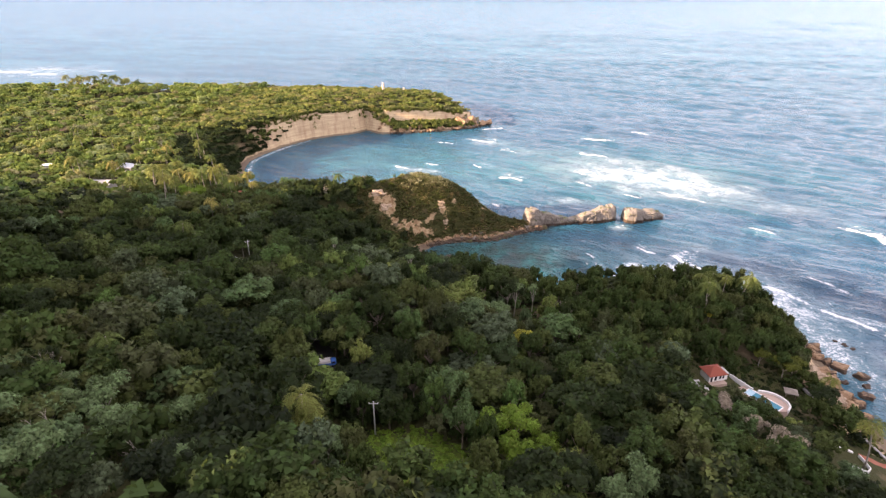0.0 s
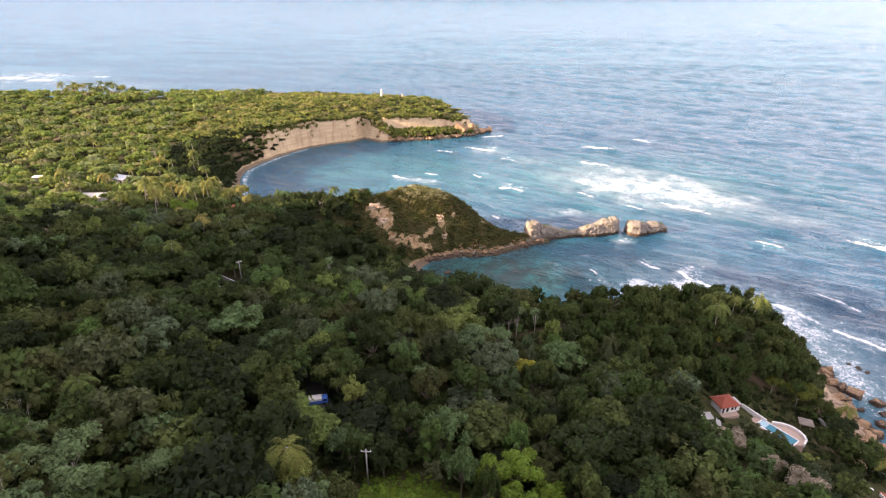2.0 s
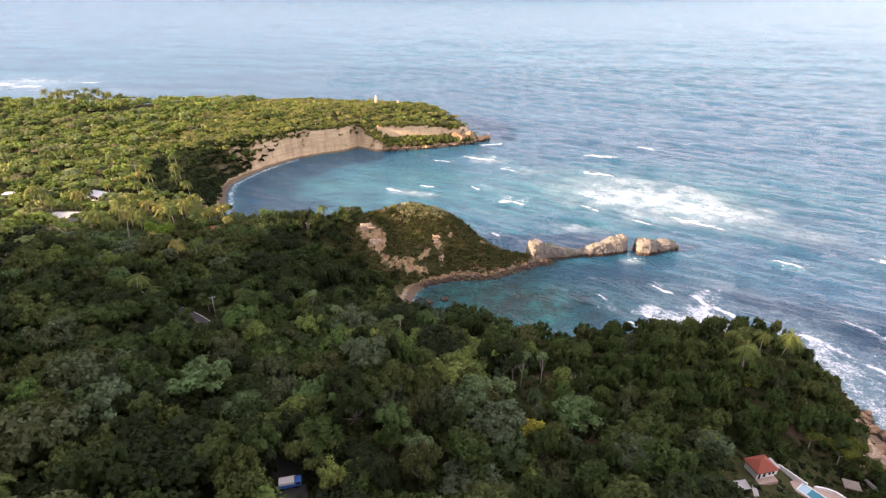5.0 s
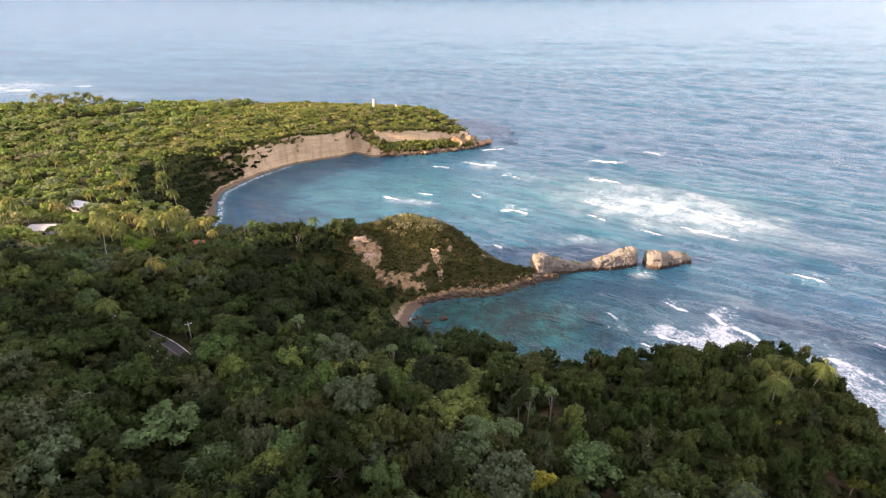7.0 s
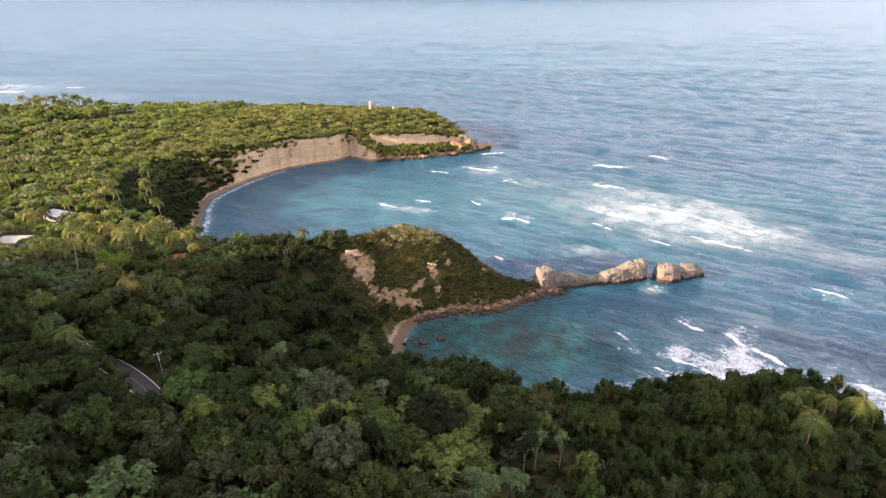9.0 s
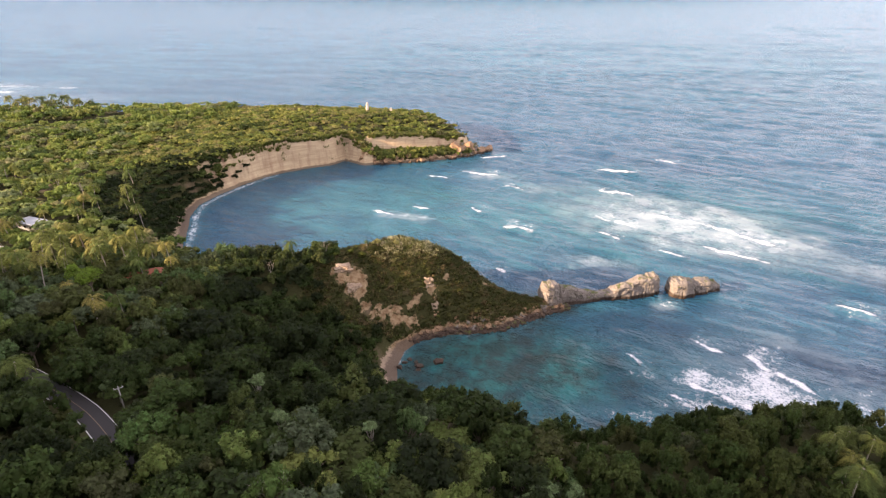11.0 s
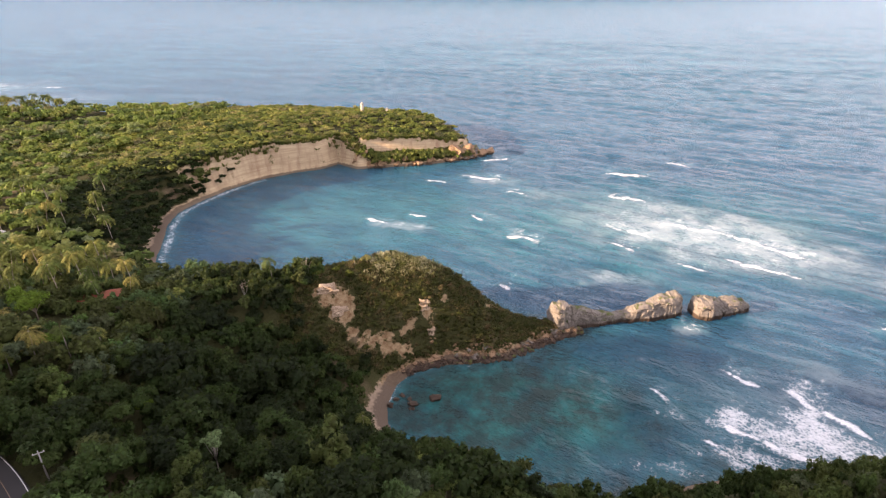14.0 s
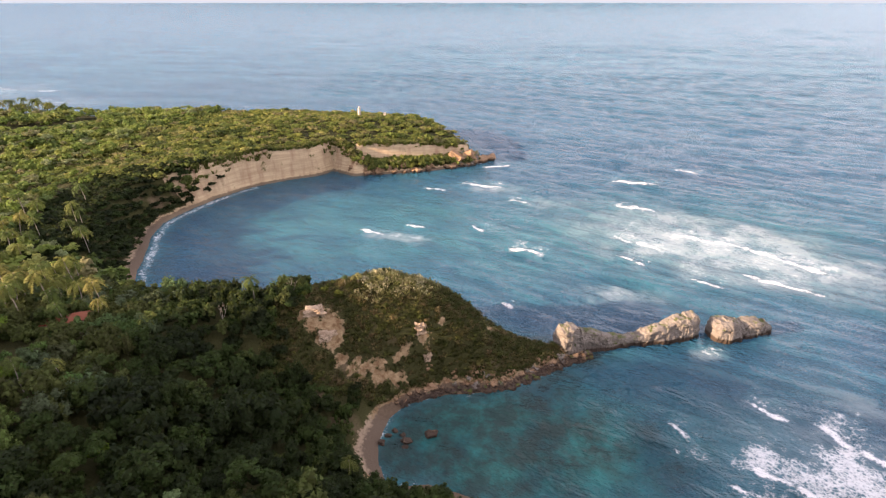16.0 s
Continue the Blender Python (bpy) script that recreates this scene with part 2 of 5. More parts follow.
    white = m.maths("MAXIMUM", m.maths("MULTIPLY", wash, 0.85), crest)
    col = m.mix(m.maths("MULTIPLY", m.attr("wash"), 0.7, True), col, (0.06, 0.19, 0.23))
    col = m.mix(m.maths("MULTIPLY", milk, 0.9), col, (0.42, 0.48, 0.485))
    col = m.mix(white, col, (0.74, 0.75, 0.74))

    # Swell, waves, chop and ripples: crests longer across the wind than along it.
    turned = m.scaled(p, 1, 1, 1, radians(20))
    h = m.maths("MULTIPLY", m.maths("MULTIPLY", m.noise(1.0, 4, 0.65, m.scaled(turned, 0.0045, 0.014, 1.0)), m.attr("far")), 8.0)
    for n, amount in ((m.noise(1.0, 3, 0.6, m.scaled(along, 0.022, 0.05, 1.0)), 2.5),
                      (m.noise(1.0, 3, 0.6, m.scaled(turned, 0.08, 0.16, 1.0)), 2.4),
                      (m.noise(1.0, 3, 0.6, m.scaled(along, 0.28, 0.5, 1.0)), 1.9),
                      (m.noise(1.0, 3, 0.6, m.scaled(turned, 0.9, 1.6, 1.0)), 0.75)):
        h = m.maths("ADD", h, m.maths("MULTIPLY", n, amount))
    still = m.maths("SUBTRACT", m.maths("SUBTRACT", 1.0, m.attr("calm")), m.maths("MULTIPLY", milk, 0.85), True)
    m.bump(h, still, 1.0)
    foam = m.maths("MAXIMUM", white, milk)
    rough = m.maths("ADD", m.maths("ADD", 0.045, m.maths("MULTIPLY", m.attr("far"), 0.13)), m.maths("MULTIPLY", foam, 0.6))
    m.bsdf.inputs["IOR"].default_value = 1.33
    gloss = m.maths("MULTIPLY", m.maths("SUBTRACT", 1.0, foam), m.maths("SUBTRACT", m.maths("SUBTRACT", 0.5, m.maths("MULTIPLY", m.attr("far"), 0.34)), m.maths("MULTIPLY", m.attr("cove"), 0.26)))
    return m.done(col, rough, gloss)


M_SEA = sea_material()
M_POOL = Nodes("pool_water").done((0.012, 0.14, 0.19), 0.06, 0.2)
M_SHALLOW = plain("shallow_water", (0.24, 0.38, 0.43), 0.15, 1.5, 0.1)
M_WHITE = plain("white_paint", (0.62, 0.60, 0.56), 0.7, 0.8, 0.12)
M_WASHED = plain("weathered_whitewash", (0.46, 0.41, 0.34), 0.85, 0.9, 0.2)
M_TERRACE = plain("terrace_paving", (0.33, 0.24, 0.19), 0.85, 1.5, 0.15)
M_TILE = plain("red_roof_tile", (0.19, 0.045, 0.025), 0.8, 1.5, 0.3)
M_ORANGE = plain("orange_roof_tile", (0.23, 0.078, 0.045), 0.85, 1.5, 0.3)
M_CONCRETE = plain("concrete", (0.30, 0.29, 0.27), 0.9, 0.8, 0.25)
M_METAL_ROOF = plain("sheet_metal_roof", (0.33, 0.35, 0.37), 0.45, 0.5, 0.15, 0.2)
M_BLUE = plain("blue_paint", (0.035, 0.13, 0.42), 0.4, 1.0, 0.15)
M_DARK = plain("dark_glass", (0.02, 0.02, 0.025), 0.2, 1.0, 0.2)
M_RUBBER = plain("rubber", (0.02, 0.02, 0.02), 0.9, 3.0)
M_ASPHALT = plain("asphalt", (0.040, 0.038, 0.036), 0.9, 0.6, 0.3)
M_LINE = plain("road_line_paint", (0.62, 0.62, 0.58), 0.7, 0.8, 0.2)
M_RENDER_WALL = plain("weathered_render", (0.30, 0.24, 0.18), 0.9, 0.8, 0.25)
M_WOOD = plain("weathered_wood", (0.20, 0.15, 0.11), 0.85, 1.5, 0.3)
M_THATCH = plain("grey_thatch", (0.20, 0.17, 0.14), 0.95, 2.0, 0.35, bump=0.1)


# ---- mesh helpers ----
def mesh_from(name, verts, faces, material, smooth=False):
    me = bpy.data.meshes.new(name)
    me.from_pydata([tuple(v) for v in verts], [], [tuple(f) for f in faces])
    me.materials.append(material)
    if smooth:
        me.polygons.foreach_set("use_smooth", [True] * len(me.polygons))
    me.update()
    return me


def part(name, bm, material=None, parent=None, label="", smooth=False):
    """Links a bmesh, or a ready mesh, as one object, under parent if there is one."""
    if isinstance(bm, bpy.types.Mesh):
        me = bm
    else:
        me = bpy.data.meshes.new(name)
        bmesh.ops.recalc_face_normals(bm, faces=bm.faces)
        bm.to_mesh(me)
        bm.free()
        me.materials.append(material)
        if smooth:
            me.polygons.foreach_set("use_smooth", [True] * len(me.polygons))
    ob = new(name, me)
    if parent:
        ob.parent = parent
    if label:
        ob["label"] = label
    return ob


def box(bm, x0, y0, z0, x1, y1, z1, bevel=0.0, m=Matrix.Identity(4)):
    at = Matrix.Translation(((x0 + x1) / 2, (y0 + y1) / 2, (z0 + z1) / 2)) @ Matrix.Diagonal((x1 - x0, y1 - y0, z1 - z0, 1))
    made = bmesh.ops.create_cube(bm, size=1, matrix=m @ at)["verts"]
    if bevel:
        edges = list({e for v in made for e in v.link_edges})
        bmesh.ops.bevel(bm, geom=edges, offset=bevel, segments=1, affect="EDGES", profile=0.5)
    return bm


def tube(points, radii, sides=6):
    """Verts and faces of a tapered round bar along points."""
    verts, faces = [], []
    pts = [Vector(p) for p in points]
    for n, (p, r) in enumerate(zip(pts, radii)):
        way = (pts[min(n + 1, len(pts) - 1)] - pts[max(n - 1, 0)]).normalized()
        side = way.cross(Vector((0.3, 1, 0.1))).normalized()
        other = way.cross(side)
        for k in range(sides):
            a = 2 * math.pi * k / sides
            verts.append(p + r * (math.cos(a) * side + math.sin(a) * other))
    for n in range(len(pts) - 1):
        for k in range(sides):
            a, b = n * sides + k, n * sides + (k + 1) % sides
            faces.append((a, b, b + sides, a + sides))
    faces.append(tuple(range(len(verts) - sides, len(verts))))
    faces.append(tuple(reversed(range(sides))))
    return verts, faces


def joined(*pieces):
    verts, faces = [], []
    for v, f in pieces:
        base = len(verts)
        verts.extend(v)
        faces.extend(tuple(i + base for i in face) for face in f)
    return verts, faces


# ---- the lie of the land ----
# The shore, from the villas round the wooded point, the cove, the spur, the bay, the far head and back along the outer coast.
SHORE_NEAR = [(118, -400), (124, 60), (128, 110), (127, 140), (131, 165), (133, 196), (131, 213), (125, 222), (112, 226), (96, 224), (78, 220), (58, 215), (38, 211), (22, 214), (8, 226), (-6, 230), (-16, 229)]
SHORE_COVE = [(-20, 237), (-20, 247), (-19, 255), (-15, 260), (-8, 263), (-1, 266), (10, 267), (18, 268), (31, 277), (40, 283), (46, 285), (48, 290), (38, 293), (22, 296), (6, 305), (-20, 312), (-60, 316), (-100, 318), (-128, 323)]
SHORE_BAY = [(-137, 328), (-145, 346), (-151, 365), (-158, 383), (-162, 404), (-159, 421), (-154, 434), (-149, 447), (-140, 463), (-132, 473), (-116, 486), (-100, 495), (-90, 509), (-73, 496), (-62, 500), (-46, 503), (-21, 511), (-5, 519), (8, 524), (20, 540)]
SHORE_OUTER = [(18, 552), (6, 580), (-14, 612), (-45, 645), (-100, 668), (-200, 682), (-300, 682), (-420, 668), (-560, 662), (-900, 690), (-1500, 800), (-1500, -400)]
SHORE = np.array(SHORE_NEAR + SHORE_COVE + SHORE_BAY + SHORE_OUTER, float)

# Heights of the ground, place by place.
HILL = [(0, -60, 76), (0, 0, 58), (0, 40, 49), (-3, 75, 37), (-17, 90, 34.5), (-52, 53, 55), (-80, 75, 50), (-110, 113, 41), (-150, 60, 72), (-200, 100, 92), (-260, 120, 112), (-300, 60, 125),
        (-250, -50, 115), (-150, -100, 98), (-310, 190, 90), (-270, 235, 34), (-200, 190, 42), (-150, 160, 36), (-340, 270, 28), (0, -300, 90), (100, -300, 30), (-500, 0, 120), (-900, 0, 120)]
POINT = [(60, 40, 36), (60, 80, 27), (100, 60, 20), (100, 100, 11), (118, 110, 6), (101, 140, 6.5), (85, 138, 10), (73, 137, 14.5), (50, 120, 22), (18, 134, 22), (20, 161, 19), (50, 170, 17), (80, 170, 14),
         (60, 196, 15), (90, 202, 13), (110, 190, 10), (-32, 111, 34.5), (-46, 142, 30), (-30, 152, 33), (-57, 128, 34), (-83, 188, 25), (-50, 192, 21), (-10, 170, 23), (0, 195, 14), (25, 192, 12)]
SPUR = [(-35, 215, 10), (-60, 225, 14), (-80, 225, 17), (-110, 215, 22), (-40, 288, 24), (-60, 274, 21.5), (-87, 266, 22), (-115, 258, 22.5), (-100, 290, 17), (-60, 295, 18), (-20, 289, 25.2), (-5, 288, 21.2), (8, 288, 13.5), (15, 287, 8),
        (22, 286, 5), (-130, 240, 24), (-45, 255, 9), (-44, 272, 19), (-38, 265, 9), (-30, 262, 6), (-46, 264, 13), (-36, 248, 5), (-29, 240, 3), (-60, 250, 14)]
FAR = [(-150, 300, 14), (-180, 340, 14), (-200, 400, 16), (-175, 430, 20), (-250, 350, 13), (-300, 450, 12), (-250, 550, 16), (-300, 620, 12), (-500, 400, 20), (-600, 600, 11), (-450, 640, 9), (-450, 260, 34),
       (-155, 445, 22), (-120, 490, 21), (-85, 510, 20), (-40, 522, 18), (0, 540, 12), (-60, 580, 22), (-120, 560, 23), (-180, 520, 22), (-100, 640, 14), (-200, 640, 13), (-1000, 400, 30)]
KNOWN = np.array(HILL + POINT + SPUR + FAR, float)


def shore_distance(x, y):
    """Metres from the shore, positive on land."""
    best = np.full(x.shape, 1e9)
    inside = np.zeros(x.shape, bool)
    for (ax, ay), (bx, by) in zip(SHORE, np.roll(SHORE, -1, 0)):
        dx, dy = bx - ax, by - ay
        t = np.clip(((x - ax) * dx + (y - ay) * dy) / (dx * dx + dy * dy), 0, 1)
        best = np.minimum(best, np.hypot(x - ax - t * dx, y - ay - t * dy))
        with np.errstate(divide="ignore", invalid="ignore"):
            cross = (ay > y) != (by > y)
            inside ^= cross & (x < dx * (y - ay) / (dy if dy else 1e-9) + ax)
    return np.where(inside, best, -best)


SOFT = 12.0
gap = np.hypot(KNOWN[:, None, 0] - KNOWN[None, :, 0], KNOWN[:, None, 1] - KNOWN[None, :, 1])
WEIGHTS = np.linalg.solve(np.sqrt(gap**2 + SOFT**2), KNOWN[:, 2] - KNOWN[:, 2].mean())
RISE = [(-20, 250, 11), (-20, 237, 11), (-5, 266, 18), (12, 268, 14), (-45, 312, 22), (30, 285, 8), (-145, 346, 26), (-158, 385, 30), (-162, 408, 26), (-157, 426, 22), (-152, 440, 10), (-146, 453, 5), (-138, 463, 4), (-118, 484, 3.6), (-97, 493, 3.6), (-60, 500, 6), (-20, 511, 14), (15, 530, 14), (130, 150, 22), (132, 200, 18), (80, 236, 22), (10, 226, 16), (-300, 682, 22), (-100, 668, 15), (125, 0, 30)]
RISE = np.array(RISE, float)


def smooth_noise(x, y, scale, seed):
    """Value noise between -1 and 1, from sines that do not repeat in the place."""
    r = np.random.RandomState(seed)
    out = np.zeros(np.shape(x))
    for k in range(7):
        a, f, p = r.uniform(0, 6.28), r.uniform(0.6, 1.7) / scale, r.uniform(0, 6.28)
        out += np.sin(6.28 * f * (x * math.cos(a) + y * math.sin(a)) + p + 1.3 * np.sin(6.28 * f * 0.6 * (y * math.cos(a) - x * math.sin(a)) + p * 2))
    return out / 7


def ground_height(x, y):
    x, y = np.asarray(x, float), np.asarray(y, float)
    d = shore_distance(x, y)
    base = np.full(x.shape, KNOWN[:, 2].mean())
    for (kx, ky, _), w in zip(KNOWN, WEIGHTS):
        base += w * np.sqrt((x - kx) ** 2 + (y - ky) ** 2 + SOFT**2)
    top, under = np.zeros(x.shape), np.zeros(x.shape)
    for rx, ry, rise in RISE:
        w = 1 / ((x - rx) ** 2 + (y - ry) ** 2 + 20) ** 1.5
        top += w * rise
        under += w
    ragged = d + np.clip(d / 3, 0, 1) * (2.0 * smooth_noise(x, y, 21, 5) + 1.3 * smooth_noise(x, y, 8, 6))
    u = np.clip(ragged / (top / under), 0, 1)
    face = u * u * (3 - 2 * u)
    bench = np.clip((x + 84) / 22, 0, 1) * np.clip((16 - x) / 10, 0, 1) * np.clip((y - 480) / 10, 0, 1) * np.clip((600 - y) / 30, 0, 1)
    low, high = np.clip(d / 9, 0, 1), np.clip((d - 10.5) / 3, 0, 1)
    shelf = 0.32 * low * (2 - low) + 0.68 * high * high * (3 - 2 * high)
    face = face * (1 - bench) + shelf * bench
    base = np.maximum(base, 2.0) + 1.2 * smooth_noise(x, y, 38, 3)
    z = base * face + 0.35 * smooth_noise(x, y, 9, 4) * np.clip(d / 6, 0, 1) + np.clip(d, 0, 4) * 0.15
    return np.where(d > 0, z, np.maximum(d * 0.25, -5)), d


def steps(*spans):
    """Lines of a grid: spans of (from, to, step)."""
    out = [np.arange(a, b, s, dtype=float) for a, b, s in spans]
    return np.append(np.concatenate(out), spans[-1][1])


def sheet(name, xs, ys, z, material, **fields):
    """A grid mesh over xs and ys with heights z and named fields on its corners."""
    nx, ny = len(xs), len(ys)
    gx, gy = np.meshgrid(xs, ys)
    co = np.stack([gx, gy, z], -1).reshape(-1, 3)
    i = np.arange(nx * ny).reshape(ny, nx)
    quads = np.stack([i[:-1, :-1], i[:-1, 1:], i[1:, 1:], i[1:, :-1]], -1).reshape(-1, 4)
    me = bpy.data.meshes.new(name)
    me.vertices.add(len(co))
    me.vertices.foreach_set("co", co.ravel())
    me.loops.add(quads.size)
    me.loops.foreach_set("vertex_index", quads.ravel())
    me.polygons.add(len(quads))
    me.polygons.foreach_set("loop_start", np.arange(0, quads.size, 4))
    me.polygons.foreach_set("use_smooth", np.ones(len(quads), bool))
    me.update(calc_edges=True)
    for key, field in fields.items():
        a = me.attributes.new(key, "FLOAT", "POINT")
        a.data.foreach_set("value", np.clip(field, 0, 1).ravel().astype(np.float32))
    me.materials.append(material)
    return new(name, me)


GX = steps((-1300, -420, 16), (-420, -220, 5), (-220, 140, 2))
GY = steps((-380, 20, 10), (20, 100, 3), (100, 560, 2), (560, 800, 5))
gx, gy = np.meshgrid(GX, GY)
gz, gd = ground_height(gx, gy)
slope = np.hypot(*np.gradient(gz, GY, GX))
rocky = np.clip((slope - 0.95) / 0.5, 0, 1) * (gd > 0)


def blob(x, y, cx, cy, r, soft=0.5):
    return np.clip((r - np.hypot(x - cx, y - cy)) / (r * soft), 0, 1)


SCARS = [(-44, 275, 4.2), (-41, 275.5, 4.0), (-38, 275, 3.4), (-42, 271.5, 3.0), (-38, 271, 3.2), (-36, 268, 2.6), (-32.5, 266, 2.8), (-28, 265.4, 3.2), (-23.5, 265.5, 3.4), (-19, 265.8, 3.0), (-15.5, 266.8, 2.0), (-10.5, 275.6, 1.9), (-8, 274.5, 1.3), (-18.5, 270.8, 1.7), (-14.5, 271.8, 1.6), (-5.6, 279, 1.2), (12, 287, 2.0)]


def scarred(x, y):
    """How bare the knoll is, where its side has slipped."""
    out = np.zeros(np.shape(x))
    for cx, cy, r in SCARS:
        out = np.maximum(out, np.clip((r - np.hypot(x - cx, y - cy) + 3.4 * smooth_noise(x, y, 4, 8)) / 1.4, 0, 1))
    return out


rocky *= (gy > 428) | (gx > 112)
rocky = np.maximum(rocky, np.clip((gx - 105) / 4, 0, 1) * np.clip((168 - gy) / 6, 0, 1) * np.clip((gy - 126) / 6, 0, 1) * np.clip((19 - gd) / 5, 0, 1))
rocky *= 1 - np.clip((gx + 70) / 6, 0, 1) * np.clip((8 - gx) / 6, 0, 1) * (gy > 480) * np.clip((gd - 1.5) / 1.5, 0, 1) * np.clip((10.5 - gd) / 1.0, 0, 1)
rocky = np.maximum(rocky, scarred(gx, gy))
gz = gz + scarred(gx, gy) * (gd > 0) * 1.1 * smooth_noise(gx, gy, 6, 81)
rocky = np.maximum(rocky, np.clip((3.0 - gz) / 2, 0, 1) * (gd > -3) * (slope > 0.15))
sandy = np.clip((2.6 - gz) / 1.0, 0, 1) * np.maximum(blob(gx, gy, -24, 242, 16), np.maximum(blob(gx, gy, -157, 372, 42), blob(gx, gy, -430, 668, 60)))
sandy = np.clip(sandy, 0, 1)
grassy = np.maximum(blob(gx, gy, -8, 82, 15), np.maximum(blob(gx, gy, 122, 105, 14), np.maximum(0.3 * blob(gx, gy, 90, 147, 9), np.maximum(blob(gx, gy, -358, 577, 30), blob(gx, gy, -330, 612, 26)))))
ground = tagged(sheet("ground", GX, GY, gz, M_GROUND, rock=rocky, sand=sandy, grass=grassy, scar=np.clip((gy < 320) * (gx < 60) * 1.0, 0, 1)), "forested coastal ground with pale rock cliffs and sand", "ground", kind="structure")

# ---- the sea ----
SX = steps((-5600, -1000, 75), (-1000, -200, 16), (-200, -60, 2), (-60, 240, 1.0), (240, 420, 2), (420, 1100, 5), (1100, 1600, 25), (1600, 5600, 70))
SY = steps((-600, 80, 40), (80, 205, 2), (205, 410, 1.0), (410, 560, 2), (560, 1100, 2.8), (1100, 1700, 7), (1700, 2600, 22), (2600, 5200, 45))
sx, sy = np.meshgrid(SX, SY)
sd = -shore_distance(sx, sy)
# Swell and wind waves: many short-crested trains round one heading, each left out where the sheet is too coarse to carry it.
cell = np.maximum(*np.meshgrid(np.gradient(SX), np.gradient(SY)))
swell = np.zeros(sx.shape)
wave_rng = np.random.RandomState(17)
off = np.clip((np.hypot(sx - 60, sy - 250) - 700) / 1500, 0, 1)
for length, steep in ((240, 0.04), (165, 0.05), (115, 0.045), (75, 0.025), (58, 0.03), (46, 0.035), (37, 0.04), (31, 0.05), (27, 0.055), (23, 0.06), (20, 0.065), (17, 0.075), (14.5, 0.08), (12.5, 0.085), (10.5, 0.085), (9, 0.08), (7.6, 0.07), (6.4, 0.06), (5.4, 0.05), (4.6, 0.045)):
    heading = radians(61 + wave_rng.normal() * 15)
    run = sx * math.cos(heading) + sy * math.sin(heading) + 0.12 * length * smooth_noise(sx, sy, 60 + length, int(length * 10))
    q = 0.5 + 0.5 * np.sin(6.283 * run / length + wave_rng.uniform(0, 6.28))
    group = 0.75 + 0.9 * smooth_noise(sx, sy, 2.6 * length + 12, int(length * 10) + 5)
    swell += steep * length / 3.14 * (q**1.5 - 0.42) * group * np.clip(length / (2.4 * cell) - 0.5, 0, 1) * (off if length > 80 else 1)
sz = swell * np.clip(sd / 25, 0.15, 1)
sz *= 1 - np.clip(1.3 * np.exp(-((sx + 75) / 80) ** 2 - ((sy - 400) / 75) ** 2), 0, 0.97)
# White water. Crests: ends, width and strength of each breaker.
CRESTS = [(112, 397, 142, 380, 3.0, 0.9), (142, 380, 166, 352, 3.0, 1.0), (80, 391, 101, 378, 2.6, 0.8), (103, 345, 113, 338, 2.4, 0.8), (92, 439, 115, 430, 3.4, 0.9), (105, 487, 130, 477, 3.0, 0.9), (157, 517, 168, 508, 2.6, 0.8), (125, 352, 152, 330, 2.2, 0.8), (78, 368, 86, 358, 2.2, 0.8), (214, 293, 236, 266, 3.2, 1.0),
          (-52, 397, -39, 392, 2.0, 0.8), (26, 376, 41, 368, 2.8, 0.9), (8, 405, 13, 397, 2.6, 0.8), (2, 478, 27, 473, 3.0, 0.9), (-24, 470, -6, 466, 2.4, 0.7), (30, 448, 44, 442, 2.6, 0.7), (18, 321, 23, 317, 2.0, 0.7), (18, 520, 38, 526, 3.0, 0.8), (-28, 405, -17, 402, 2.0, 0.7),
          (78, 238, 86, 231, 1.7, 1.0), (86, 231, 103, 220, 1.8, 1.0), (105, 255, 110, 245, 1.8, 0.9), (110, 245, 119, 233, 1.7, 1.0), (89, 264, 99, 255, 1.6, 0.9), (61, 253, 65.5, 246, 1.6, 0.9), (70, 232, 75, 227, 1.3, 0.8), (160, 291, 172, 283, 2.2, 0.9), (136, 226, 148, 210, 2.0, 0.9), (150, 206, 164, 186, 2.2, 1.0), (160, 236, 172, 218, 1.6, 0.7)]
# Patches: middle, half length, half width, turn in degrees, strength; milky water first, then lacy wash.
MILK = [(-660, 860, 90, 70, 0, 0.19), (-500, 780, 60, 40, 0, 0.17), (126, 384, 52, 34, -32, 0.5), (100, 405, 24, 18, -20, 0.36), (166, 362, 28, 18, -34, 0.42), (185, 335, 34, 11, -34, 0.22), (70, 330, 16, 7, -10, 0.26), (88, 289, 5, 3, 0, 0.24), (-30, 389, 15, 5, -16, 0.31), (24, 470, 16, 6, -5, 0.29), (60, 442, 20, 8, -10, 0.17), (104, 238, 26, 14, -42, 0.17), (141, 198, 15, 42, 14, 0.24), (128, 258, 16, 5, -44, 0.17)]
WASH = [(91, 235, 18, 9, -36, 0.74), (107, 236, 18, 10, -48, 0.68), (112, 254, 9, 9, -50, 0.50), (80, 226, 13, 7, -34, 0.62), (64, 243, 6, 3, -40, 0.45), (92, 247, 12, 6, -30, 0.34), (141, 205, 14, 32, 14, 0.52), (139, 172, 9, 28, 8, 0.5), (120, 224, 14, 12, -40, 0.5), (152, 196, 12, 14, -30, 0.42), (90, 292, 6, 3.5, -10, 0.5), (135, 372, 44, 20, -28, 0.30), (165, 285, 12, 4, -32, 0.4), (55, 222, 14, 4, -8, 0.42)]
OUTER = [(-650, 885, 60, 12, 0, 0.5), (-690, 850, 50, 14, 4, 0.6), (-630, 835, 26, 10, 0, 0.7), (-560, 875, 16, 8, 0, 0.6), (-600, 800, 60, 10, 0, 0.35), (-449, 728, 22, 9, 0, 0.7), (-400, 722, 40, 6, 0, 0.35), (-290, 712, 9, 5, 0, 0.6)]


